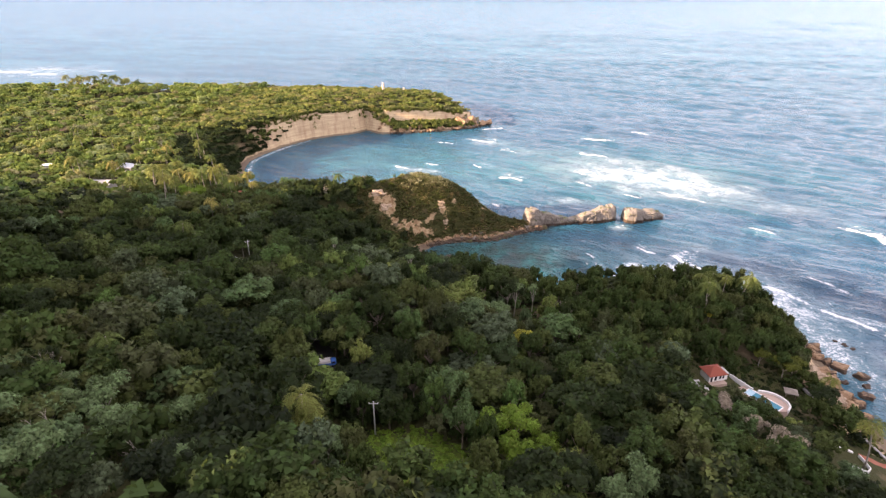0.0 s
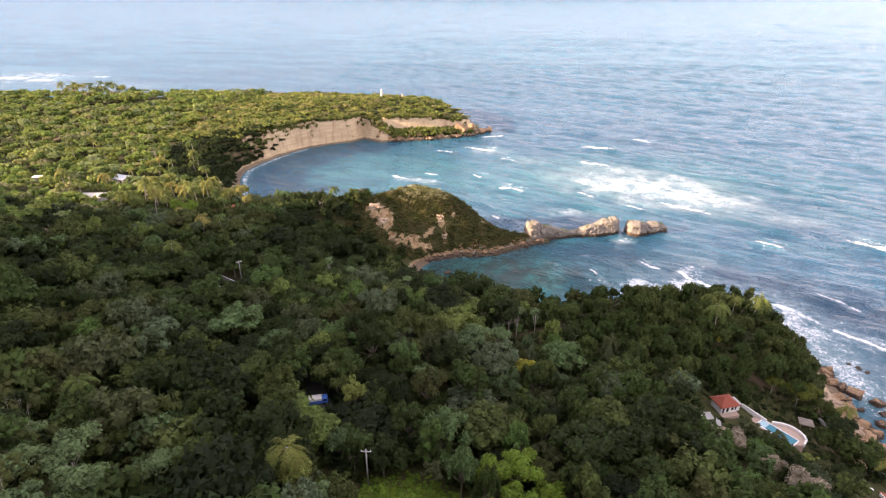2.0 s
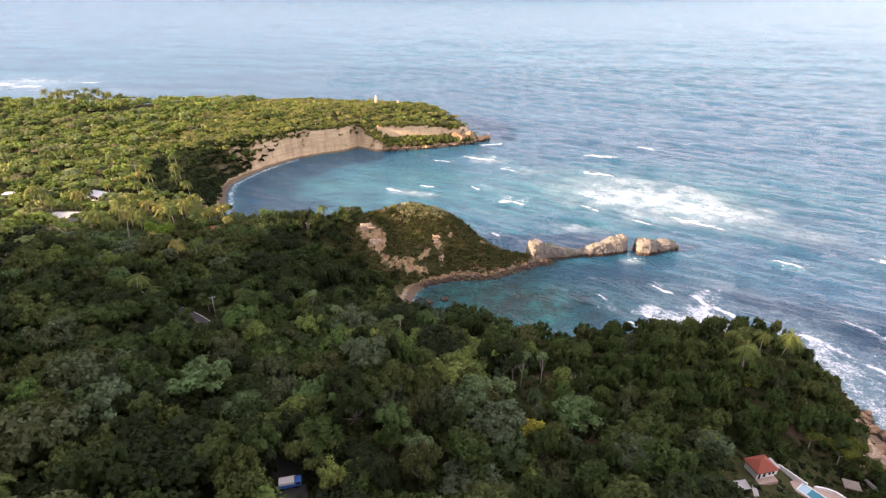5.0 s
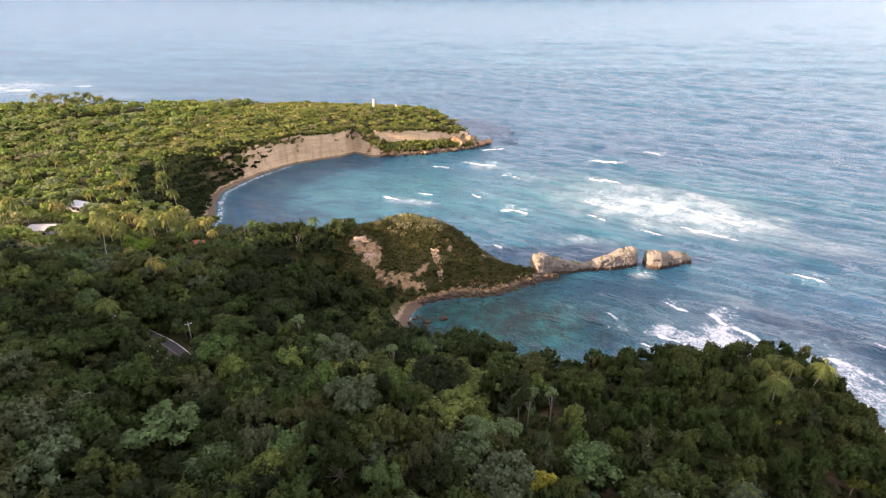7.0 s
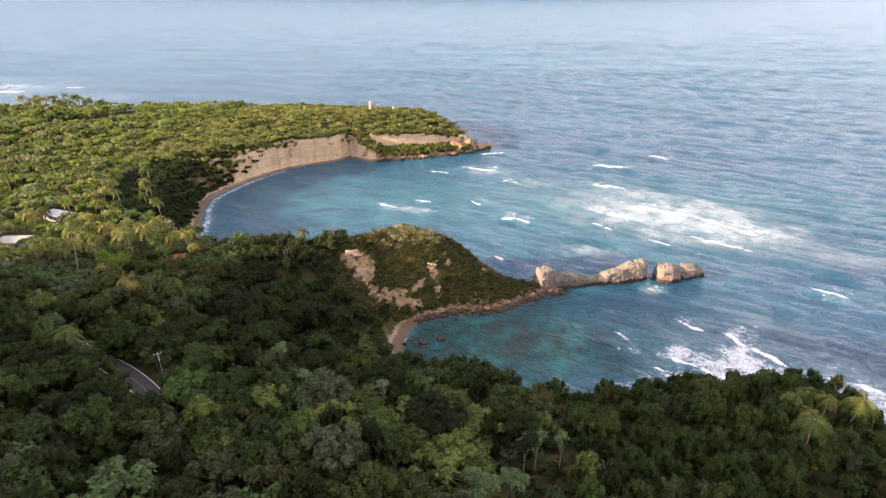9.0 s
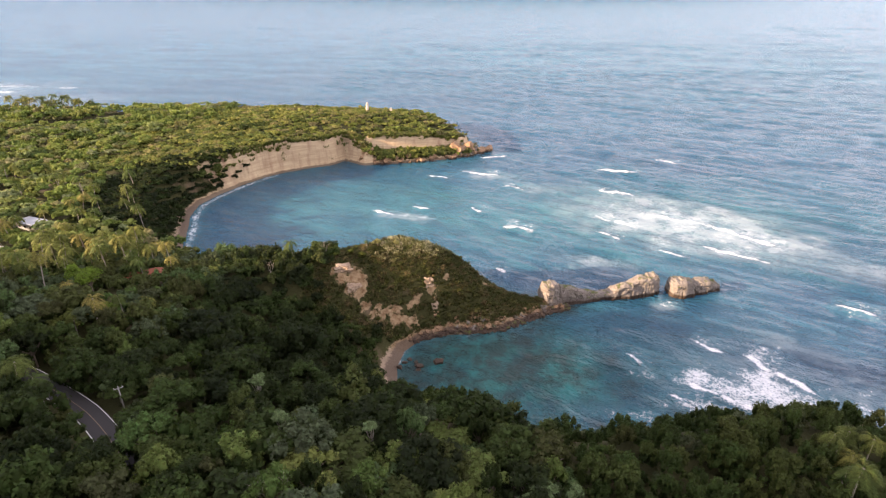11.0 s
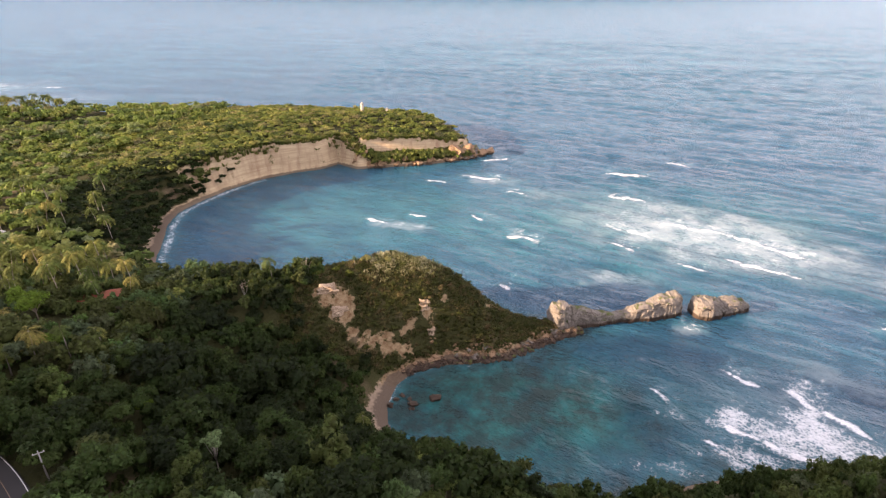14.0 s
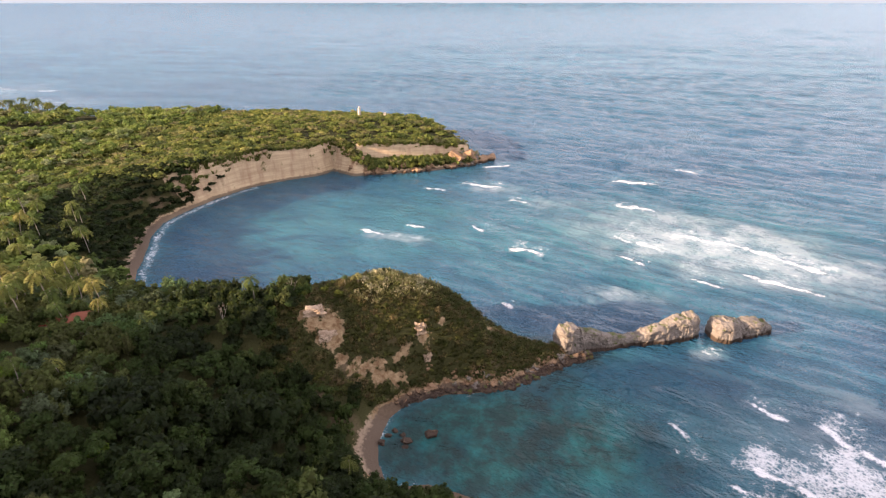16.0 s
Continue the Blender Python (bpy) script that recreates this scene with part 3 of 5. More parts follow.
def patches(rows):
    out = np.zeros(sx.shape)
    for cx, cy, a, b, deg, strength in rows:
        c, s = math.cos(radians(deg)), math.sin(radians(deg))
        u, v = (sx - cx) * c + (sy - cy) * s, (sy - cy) * c - (sx - cx) * s
        k = (np.abs(u) < 2 * a) & (np.abs(v) < 2.2 * b)
        x, y = sx[k], sy[k]
        u, v = u[k] + 0.35 * a * smooth_noise(x, y, a * 0.8, 23), v[k] + 0.7 * b * smooth_noise(x, y, a * 0.6, 21)
        out[k] = np.maximum(out[k], strength * np.exp(-((np.abs(u) / a) ** 3 + (np.abs(v) / b) ** 3)))
    return out


# Towards its far edge the sheet lifts to the height at which the horizon stands.
sz += 90 * np.clip((np.hypot(sx, sy) - 2600) / 2550, 0, 1) ** 2 * (sy > 0)
crest, behind = np.zeros(sx.shape), np.zeros(sx.shape)
for ax, ay, bx, by, wide, strength in CRESTS:
    long = math.hypot(bx - ax, by - ay)
    ux, uy = (bx - ax) / long, (by - ay) / long
    u, v = (sx - ax) * ux + (sy - ay) * uy, (sy - ay) * ux - (sx - ax) * uy
    k = (u > -12) & (u < long + 12) & (np.abs(v) < 14)
    x, y, u = sx[k], sy[k], u[k]
    v = v[k] + wide * 0.9 * smooth_noise(x, y, 16, 24)
    wide *= 1.25 + 0.9 * smooth_noise(x, y, 13, 26)
    ends = np.exp(-(np.maximum(np.maximum(-u, u - long), 0) / (wide * 0.7)) ** 2)
    fade = 0.95 + 0.5 * smooth_noise(x, y, 9, 25)
    side = np.where(v < 0, np.abs(v) / (0.4 * wide), np.abs(v) / wide)
    trail = np.exp(-(((v - 2.2 * wide) / (2.0 * wide)) ** 2)) * ends
    behind[k] = np.maximum(behind[k], 0.42 * strength * trail)
    ends = ends * np.clip(0.55 + 0.9 * np.sin(np.clip(u / long, 0, 1) * 3.14), 0, 1)
    crest[k] = np.maximum(crest[k], strength * fade * ends * np.exp(-(side**2)))
    sz[k] += 0.8 * ends * np.exp(-((v / 2.4) ** 2))
crest = np.maximum(crest, patches(OUTER))
milk, wash = patches(MILK), np.maximum(patches(WASH), behind)
sz *= 1 - 0.75 * np.clip(2 * milk, 0, 1) * (sy < 1000)
wash = np.maximum(wash, 0.55 * np.exp(-np.maximum(sd, 0) / 2.4) * (0.5 + 1.0 * smooth_noise(sx, sy, 24, 33)) * (sx > -140))
wash = np.maximum(wash, 0.55 * np.exp(-(((sd - 3) / 3.5) ** 2)) * np.clip((-110 - sx) / 20, 0, 1) * (sy < 470))
shoal = 0.95 * np.exp(-((sx - 95) / 150) ** 2 - ((sy - 395) / 75) ** 2) + 0.8 * np.exp(-((sx + 70) / 75) ** 2 - ((sy - 410) / 60) ** 2) + 0.5 * np.exp(-((sx - 60) / 70) ** 2 - ((sy - 250) / 35) ** 2) + 0.9 * np.exp(-((sx - 12) / 26) ** 2 - ((sy - 248) / 11) ** 2)
shoal = np.clip(np.maximum(shoal, 0.85 * np.exp(-np.maximum(sd, 0) / 16)) + 0.25 * smooth_noise(sx, sy, 60, 31), 0, 1)
cove = np.clip(1.25 * np.exp(-((sx - 14) / 46) ** 2 - ((sy - 244) / 27) ** 2), 0, 1)
bed = np.clip(1.1 * np.exp(-np.maximum(sd, 0) / 9) * np.clip((sx + 40) / 10, 0, 1) * (sy > 200) * (sy < 300) + 0.75 * np.exp(-((sx - 10) / 40) ** 2 - ((sy - 252) / 24) ** 2) + 0.45 * np.exp(-((sx - 50) / 36) ** 2 - ((sy - 243) / 18) ** 2) + 0.8 * np.exp(-((sx + 60) / 60) ** 2) * np.exp(-np.maximum(sd, 0) / 12) * (sy > 440), 0, 1)
calm = 0.62 * np.exp(-((sx + 75) / 80) ** 2 - ((sy - 400) / 75) ** 2) + 0.5 * np.exp(-((sx - 0) / 42) ** 2 - ((sy - 246) / 24) ** 2)
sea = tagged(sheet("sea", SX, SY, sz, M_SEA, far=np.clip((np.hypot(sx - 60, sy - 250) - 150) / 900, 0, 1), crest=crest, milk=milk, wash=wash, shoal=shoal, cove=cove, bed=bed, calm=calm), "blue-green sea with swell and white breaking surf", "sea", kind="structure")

# ---- haze over the far sea: painted on a backdrop sheet that glows ----
m = Nodes("painted_far_haze")
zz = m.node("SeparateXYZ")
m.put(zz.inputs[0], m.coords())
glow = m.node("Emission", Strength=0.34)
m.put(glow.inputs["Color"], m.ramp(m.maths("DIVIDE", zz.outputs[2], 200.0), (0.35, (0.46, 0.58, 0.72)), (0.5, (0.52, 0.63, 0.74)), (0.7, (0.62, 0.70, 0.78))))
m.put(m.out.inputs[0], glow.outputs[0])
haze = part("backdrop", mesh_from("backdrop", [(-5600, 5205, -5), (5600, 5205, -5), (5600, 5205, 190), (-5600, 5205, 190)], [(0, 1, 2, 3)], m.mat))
tagged(haze, "glowing sheet painted as pale haze over the far horizon", "backdrop", kind="structure")

# ---- plants: shapes ----
def sprays(rng, lobes, count, size, up=0.35, squash=1.0):
    """Sprays of leaves, small pointed blades, over the outside of round lobes (x, y, z, r)."""
    lobes = np.array(lobes, float)
    share = lobes[:, 3] ** 2 / (lobes[:, 3] ** 2).sum()
    which = rng.choice(len(lobes), count, p=share)
    n = rng.normal(size=(count, 3))
    n[:, 2] = np.where(n[:, 2] < -0.4, -n[:, 2], n[:, 2])
    n /= np.linalg.norm(n, axis=1, keepdims=True)
    r = lobes[which, 3] * rng.uniform(0.74, 1.18, count)
    at = lobes[which, :3] + n * r[:, None] * (1, 1, squash)
    face = n + rng.normal(scale=0.6, size=(count, 3)) + (0, 0, up)
    face /= np.linalg.norm(face, axis=1, keepdims=True)
    a = np.cross(face, rng.normal(size=(count, 3)))
    a /= np.linalg.norm(a, axis=1, keepdims=True)
    b = np.cross(face, a)
    s = size * rng.uniform(0.55, 1.45, count)[:, None]
    v = np.stack([at - a * s - b * s * 0.55, at + a * s * 0.9 - b * s * 0.5, at + b * s * 1.15 - face * s * 0.15], 1).reshape(-1, 3)
    return v, np.arange(count * 3).reshape(-1, 3)


def core(lobes, scale=0.8, squash=1.0, detail=0):
    bm = bmesh.new()
    for x, y, z, r in lobes:
        bmesh.ops.create_icosphere(bm, subdivisions=detail + 1, radius=r * scale, matrix=Matrix.Translation((x, y, z)) @ Matrix.Diagonal((1, 1, squash, 1)))
    v = np.array([q.co[:] for q in bm.verts])
    v += 0.12 * np.sin(v[:, [1, 2, 0]] * 2.7)
    bm.verts.index_update()
    f = np.array([[q.index for q in face.verts] for face in bm.faces])
    bm.free()
    return v, f


def stacked(*pieces):
    vs, fs, base = [], [], 0
    for v, f in pieces:
        vs.append(np.asarray(v, float))
        fs.append(np.asarray(f) + base)
        base += len(v)
    return np.concatenate(vs), np.concatenate(fs)


def crown_lobes(rng, radius, height, count, flat=0.6):
    """Boughs of a crown: small lobes spread unevenly over a dome."""
    out = [(0, 0, height, radius * 0.42)]
    for k in range(count):
        a = k * 2.4 + rng.uniform(-0.7, 0.7)
        q = radius * math.sqrt(rng.uniform(0.05, 0.8))
        top = math.sqrt(max(0.0, 1 - (q / radius) ** 2))
        out.append((q * math.cos(a), q * math.sin(a), height + radius * flat * (top * rng.uniform(0.2, 1.1) - 0.35), radius * rng.uniform(0.16, 0.33)))
    return out


def tree_shape(seed, radius, height, lobes, leaves, size, detail=0):
    rng = np.random.RandomState(seed)
    balls = crown_lobes(rng, radius, height, lobes)
    return stacked(sprays(rng, balls, leaves, size), core(balls, 0.74, 1.0, detail)), balls


def draped_shape(seed, radius, height, lobes, leaves, size):
    """A tree hung with creepers: lobes drawn out downwards from the crown almost to the ground."""
    rng = np.random.RandomState(seed)
    balls = crown_lobes(rng, radius * 0.9, height, lobes, 0.75)
    for k in range(lobes):
        a, q = rng.uniform(0, 6.28), radius * rng.uniform(0.55, 0.95)
        balls.append((q * math.cos(a), q * math.sin(a), height - radius * rng.uniform(0.35, 1.1), radius * rng.uniform(0.16, 0.3)))
    v, f = sprays(rng, balls, leaves, size, 0.1, 1.5)
    return stacked((v, f), core(balls, 0.74, 1.35)), balls


def tris_mesh(name, v, f, material, **fields):
    me = bpy.data.meshes.new(name)
    me.vertices.add(len(v))
    me.vertices.foreach_set("co", np.asarray(v, np.float32).ravel())
    me.loops.add(f.size)
    me.loops.foreach_set("vertex_index", f.ravel().astype(np.int32))
    me.polygons.add(len(f))
    me.polygons.foreach_set("loop_start", np.arange(0, f.size, 3, dtype=np.int32))
    me.update(calc_edges=True)
    for key, field in fields.items():
        at = me.attributes.new(key, "FLOAT", "POINT")
        at.data.foreach_set("value", np.asarray(field, np.float32))
    me.materials.append(material)
    return me


def scattered(name, shapes, places, material):
    """One mesh of many plants. places: rows of (which shape, x, y, z, turn, width, height, tint)."""
    vs, fs, tints, base = [], [], [], 0
    for k, x, y, z, turn, wide, tall, tint in places:
        v, f = shapes[int(k)]
        c, s = math.cos(turn) * wide, math.sin(turn) * wide
        vs.append(np.stack([v[:, 0] * c - v[:, 1] * s + x, v[:, 0] * s + v[:, 1] * c + y, v[:, 2] * tall + z], -1))
        fs.append(f + base)
        tints.append(np.full(len(v), tint))
        base += len(v)
    return new(name, tris_mesh(name, np.concatenate(vs), np.concatenate(fs), material, tint=np.concatenate(tints)))


def trunk_mesh(name, height, radius, balls, material, seed):
    rng = np.random.RandomState(seed)
    lean = rng.uniform(-0.4, 0.4, 2)
    pieces = [tube([(0, 0, -1.0), (lean[0] * 0.5, lean[1] * 0.5, height * 0.4), (lean[0], lean[1], height * 0.75), (lean[0], lean[1], height)], [radius, radius * 0.8, radius * 0.6, radius * 0.3])]
    for x, y, z, r in balls[1:]:
        pieces.append(tube([(lean[0] * 0.6, lean[1] * 0.6, height * 0.5), (x * 0.55, y * 0.55, (height * 0.55 + z) / 2), (x * 0.95, y * 0.95, z)], [radius * 0.45, radius * 0.3, radius * 0.12], 5))
    v, f = joined(*pieces)
    return mesh_from(name, v, f, material, True)


def palm_fronds(seed, count, reach, height):
    """A crown of arching fronds, each a row of leaflets on both sides of its rib."""
    rng = np.random.RandomState(seed)
    vs, fs = [], []
    for k in range(count):
        a = k * 2.39996 + rng.uniform(-0.2, 0.2)
        lift = rng.uniform(-0.5, 1.1)
        out = np.array([math.cos(a), math.sin(a), 0])
        side = np.array([-out[1], out[0], 0])
        n = 15
        for j in range(1, n):
            t0, t1 = j / n, (j + 0.75) / n
            p0 = out * reach * t0 * (1 - 0.2 * t0) + np.array([0, 0, height + reach * (lift * t0 * 0.75 - 0.85 * t0 * t0)])
            p1 = out * reach * t1 * (1 - 0.2 * t1) + np.array([0, 0, height + reach * (lift * t1 * 0.75 - 0.85 * t1 * t1)])
            long = reach * 0.2 * math.sin(math.pi * min(1, 0.15 + 0.85 * (1 - t0))) + 0.12
            for s in (-1, 1):
                tip = (p0 + p1) / 2 + side * s * long + out * long * 0.6 - np.array([0, 0, long * rng.uniform(0.5, 1.0)])
                b = len(vs)
                vs.extend([p0, p1, tip])
                fs.append((b, b + 1, b + 2))
    return np.array(vs), np.array(fs)


# ---- plants: where they stand ----
rng = np.random.RandomState(7)
ROAD = [(-30.2, 108), (-32, 112), (-41, 129), (-53, 152), (-66, 168), (-80, 181), (-90, 189), (-101, 196), (-113, 203), (-135, 212), (-170, 224)]


def road_distance(x, y):
    best = np.full(np.shape(x), 1e9)
    for (ax, ay), (bx, by) in zip(ROAD, ROAD[1:]):
        dx, dy = bx - ax, by - ay
        t = np.clip(((x - ax) * dx + (y - ay) * dy) / (dx * dx + dy * dy), 0, 1)
        best = np.minimum(best, np.hypot(x - ax - t * dx, y - ay - t * dy))
    return best


def spots(x0, x1, y0, y1, step, jitter=0.42):
    gx, gy = np.meshgrid(np.arange(x0, x1, step), np.arange(y0, y1, step))
    gx = gx.ravel() + (gy.ravel() / step % 2) * step * 0.5 + rng.uniform(-jitter, jitter, gx.size) * step
    gy = gy.ravel() + rng.uniform(-jitter, jitter, gy.size) * step
    z, d = ground_height(gx, gy)
    e, _ = ground_height(gx + 1.0, gy)
    f, _ = ground_height(gx, gy + 1.0)
    return gx, gy, z, d, np.hypot(e - z, f - z)


CLEAR = [(95, 124, 4.5), (80, 131, 4.5), (79, 106, 5), (64, 120, 4.5), (70, 121, 4), (75, 114, 4.5), (6, 91, 4), (12, 93, 4), (10, 85, 4), (17, 88, 4), (34, 79, 5), (28, 76, 4), (6, 150, 4.5), (12, 155, 3.5), (-8, 124, 4.5), (17.5, 138, 4), (-63, 78, 5), (-74, 66, 5), (-24, 78, 4), (-70, 178, 4.5), (-128, 252, 5), (-138, 258, 5), (-16.8, 87.5, 5), (-16, 84, 5), (-77, 178, 4), (-84, 182, 5), (108, 103, 10), (102, 112, 6), (110, 96, 8), (98, 106, 5), (-43, 139, 4), (-15.5, 85, 6), (67, 127, 4), (64, 131, 3), (88, 132, 6), (93, 128, 5), (83, 136, 5), (79, 135, 4), (73, 133, 5), (70, 135, 3), (99, 128, 5), (-45, 143, 4), (-82, 186, 5), (-18, 89, 4), (-7, 82, 10), (-12, 87, 6), (-4, 76, 7), (75, 138, 6), (88, 138, 6), (95, 133, 6), (101, 142, 7), (116, 108, 13), (106, 122, 6), (68, 130, 5), (94, 148, 4), (21, 160, 6.5), (19, 154, 4), (-48, 193, 5), (-115, 266, 7), (-119, 249, 5), (-205, 292, 11), (-211, 332, 11), (84, 139, 5), (90, 137, 5), (95, 134.5, 4.5), (87, 143, 3.5), (-31.8, 111.5, 4.2)]


def room(x, y, wide):
    """Crowns shrink where they would lean over a clearing."""
    for cx, cy, r in CLEAR:
        wide = np.minimum(wide, np.maximum((np.hypot(x - cx, y - cy) - 0.5 * r) / 3.8, 0.45))
    return wide


def clear_of(x, y):
    ok = road_distance(x, y) > np.where(x < -64, 5.0, 3.4)
    for cx, cy, r in CLEAR:
        ok &= np.hypot(x - cx, y - cy) > r
    return ok


BIG = [tree_shape(100 + k, 3.8, 0.0, 17 + k % 4, 900, 0.27)[0] for k in range(8)]
BIG += [draped_shape(120 + k, 3.8, 0.0, 11, 920, 0.27)[0] for k in range(6)]
MID = [tree_shape(140 + k, 3.8, 0.0, 9, 170, 0.62)[0] for k in range(6)]
ROUGH = [tree_shape(160 + k, 3.8, 0.0, 7, 90, 0.8)[0] for k in range(5)]
SHRUB = [tree_shape(190 + k, 2.4, 0.0, 6, 90, 0.42)[0] for k in range(6)]
LOW = [tree_shape(180 + k, 2.4, 0.0, 6, 230, 0.26)[0] for k in range(6)]


def tuft(seed, blades, reach, tall, droop):
    """A tuft of long grass: thin blades that rise, spread and hang over."""
    r = np.random.RandomState(seed)
    a, q, up = r.uniform(0, 6.28, blades), reach * np.sqrt(r.uniform(0, 1, blades)), tall * r.uniform(0.5, 1.0, blades)
    out = np.stack([np.cos(a), np.sin(a), np.zeros(blades)], -1)
    side = np.stack([-out[:, 1], out[:, 0], np.zeros(blades)], -1) * 0.11 * tall * r.uniform(0.6, 1.5, blades)[:, None]
    foot = out * q[:, None] * 0.8 - (0, 0, 0.3)
    mid = out * (q + 0.3 * up)[:, None] + np.stack([0 * up, 0 * up, 0.75 * up], -1)
    tip = out * (q + (0.5 + 0.5 * droop) * up)[:, None] + np.stack([0 * up, 0 * up, (0.95 - droop) * up], -1)
    v = np.stack([foot - side, foot + side, mid - side * 0.8, mid + side * 0.8, tip], 1).reshape(-1, 3)
    i = np.arange(blades)[:, None] * 5
    return v, np.concatenate([i + (0, 1, 3), i + (0, 3, 2), i + (2, 3, 4)])


TUFTS = [tuft(210 + k, 16, 0.7, 1.0, 0.35 + 0.1 * (k % 3)) for k in range(5)]
BUSH = [tree_shape(200 + k, 1.6, 0.0, 5, 110, 0.24)[0] for k in range(6)]


def tint_of(n, green=0.55):
    return np.clip(rng.beta(1.05, 1.55, n), 0, 1)


# Near woods: a broken upper storey of broad crowns, and lower trees between them.
def woods_ok(x, y, z, d):
    return (d > np.where((x > 100) & (y < 168), 12.5, 2.5)) & (z > 1.6) & clear_of(x, y) & ~((np.abs(x + 5) < 44) & (y > 258)) & ~((x > -34) & (x < -12) & (y > 230) & (d < 9.5))


x, y, z, d, sl = spots(-170, 132, 52, 300, 6.4, 0.48)
ok = woods_ok(x, y, z, d)
x, y, z, d = x[ok], y[ok], z[ok], d[ok]
wide = 0.8 + 1.45 * rng.uniform(size=len(x)) ** 2.2
wide = room(x, y, wide)
garden = np.hypot(x - 86, y - 133) < 19
wide = np.where(garden, np.minimum(wide, 0.85), wide)
shore_low = np.clip((d - 2) / 22, 0.3, 1) * np.where(garden, 0.6, 1)
lift = rng.uniform(3.2, 10.5, len(x)) * shore_low
wide = wide * np.clip(shore_low + 0.35, 0, 1)
tall = wide * rng.uniform(0.7, 1.25, len(x))
tint = np.clip(tint_of(len(x)) * 0.8 + 0.35 * smooth_noise(x, y, 45, 51) + 0.08, 0, 1)
tint = np.where((x > 26) & (y > 145), np.clip(tint * 0.55 + 0.24, 0, 0.7), tint)
# Sun on the land beyond and shade over the cove are put into the tints.
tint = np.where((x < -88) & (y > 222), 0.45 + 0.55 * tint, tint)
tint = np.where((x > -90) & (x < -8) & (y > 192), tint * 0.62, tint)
upright = (x > 26) & (y > 145)
wide, tall = np.where(upright, np.minimum(wide, 1.2), wide), np.where(upright, np.minimum(tall, 1.15), tall)
wide, tall = np.where(upright, wide * 0.8, wide), np.where(upright, tall * 1.35, tall)
lift = np.where(upright, np.clip(lift, 4.2, 7.2) * np.clip(shore_low + 0.2, 0, 1), lift)
lift = np.where((y > 236) & (x < -30), lift * 0.32, lift)
wide = np.where((y > 244) & (x < -30) & (x > -106), wide * 0.72, wide)
order = np.argsort(np.hypot(x * 1.3, (y - 125) * 0.8) + 1000.0 * (y < 68))
thing = np.zeros(len(x), bool)
thing[order[:185]] = True
near_trees = [r for r in zip(x[thing], y[thing], z[thing], lift[thing], wide[thing])]
rest = ~thing
kinds = np.where(smooth_noise(x, y, 55, 53) + rng.uniform(-0.3, 0.3, len(x)) > 0, rng.randint(0, 8, len(x)), rng.randint(8, len(BIG), len(x)))
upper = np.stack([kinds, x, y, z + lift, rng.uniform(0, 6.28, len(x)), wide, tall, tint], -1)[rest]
x, y, z, d, sl = spots(-168, 132, 54, 298, 5.2, 0.48)
ok = woods_ok(x, y, z, d)
x, y, z, d = x[ok], y[ok], z[ok], d[ok]
wide = rng.uniform(0.8, 1.5, len(x))
tint = np.where((x > 26) & (y > 145), np.clip(tint_of(len(x)) * 0.55 + 0.24, 0, 0.7), np.clip(tint_of(len(x)) * 1.1, 0, 1))
# The lower storey's tints carry the same painted sun and shade.
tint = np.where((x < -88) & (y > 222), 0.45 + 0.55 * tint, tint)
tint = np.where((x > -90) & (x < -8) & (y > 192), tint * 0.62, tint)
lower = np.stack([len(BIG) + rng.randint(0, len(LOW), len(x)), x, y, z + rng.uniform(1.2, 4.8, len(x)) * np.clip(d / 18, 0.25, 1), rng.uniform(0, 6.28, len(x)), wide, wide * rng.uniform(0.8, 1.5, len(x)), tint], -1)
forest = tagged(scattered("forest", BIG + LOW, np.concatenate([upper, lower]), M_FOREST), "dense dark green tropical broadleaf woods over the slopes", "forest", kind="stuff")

# Each of the trees along the middle of the way is a thing of its own.
MODELS = []
for k in range(12):
    (v, f), balls = tree_shape(300 + k, 3.8, 6.0, 18 + k % 4, 1300, 0.23) if k % 2 else draped_shape(300 + k, 3.8, 6.0, 13, 1400, 0.23)
    root = new("tree")
    tagged(root, "tropical broadleaf tree with a dense rounded crown" if k % 2 else "broadleaf tree draped with hanging green creepers", "tree", "trees on the slope")
    part("trunk", trunk_mesh("trunk", 6.0, 0.22, balls, M_BARK, 320 + k), None, root)
    part("crown", tris_mesh("crown", v, f, M_TREE), None, root)
    MODELS.append(root)
for n, (tx, ty, tz, tl, tw) in enumerate(near_trees):
    at = pose(tx, ty, tz - 0.3, 0, 0, rng.uniform(0, 360))
    model = MODELS[n % len(MODELS)]
    if n < len(MODELS):
        model.matrix_basis = at @ Matrix.Diagonal((tw, tw, (tl + 1.5) / 7, 1))
    else:
        twin = copy_thing(model, at)
        twin.scale = (tw, tw, (tl + 1.5) / 7)

# Knoll and spur: grass and low wind-cut scrub, dry and pale on the crest.
x, y, z, d, sl = spots(-60, 45, 257, 312, 0.95, 0.5)
ok = (d > 1.6) & (z > 1.8) & (np.abs(x + 8) < 50) & (scarred(x, y) < 0.25 + 0.9 * (rng.uniform(size=len(x)) < 0.1))
x, y, z = x[ok], y[ok], z[ok]
crown = np.clip((z - 22.8 + 2.2 * smooth_noise(x, y, 5, 72)) / 2, 0, 1) * np.clip((x + 34) / 6, 0, 1)
tint = np.clip(rng.beta(1.3, 1.7, len(x)) * 0.7 + 0.55 * smooth_noise(x, y, 10, 71) + 0.2 * smooth_noise(x, y, 3, 75), 0, 0.78)
tint = np.where(rng.uniform(size=len(x)) < 0.85 * crown, rng.uniform(0.82, 1.0, len(x)), tint)
size = rng.uniform(0.55, 1.15, len(x)) * (1 + 0.5 * crown)
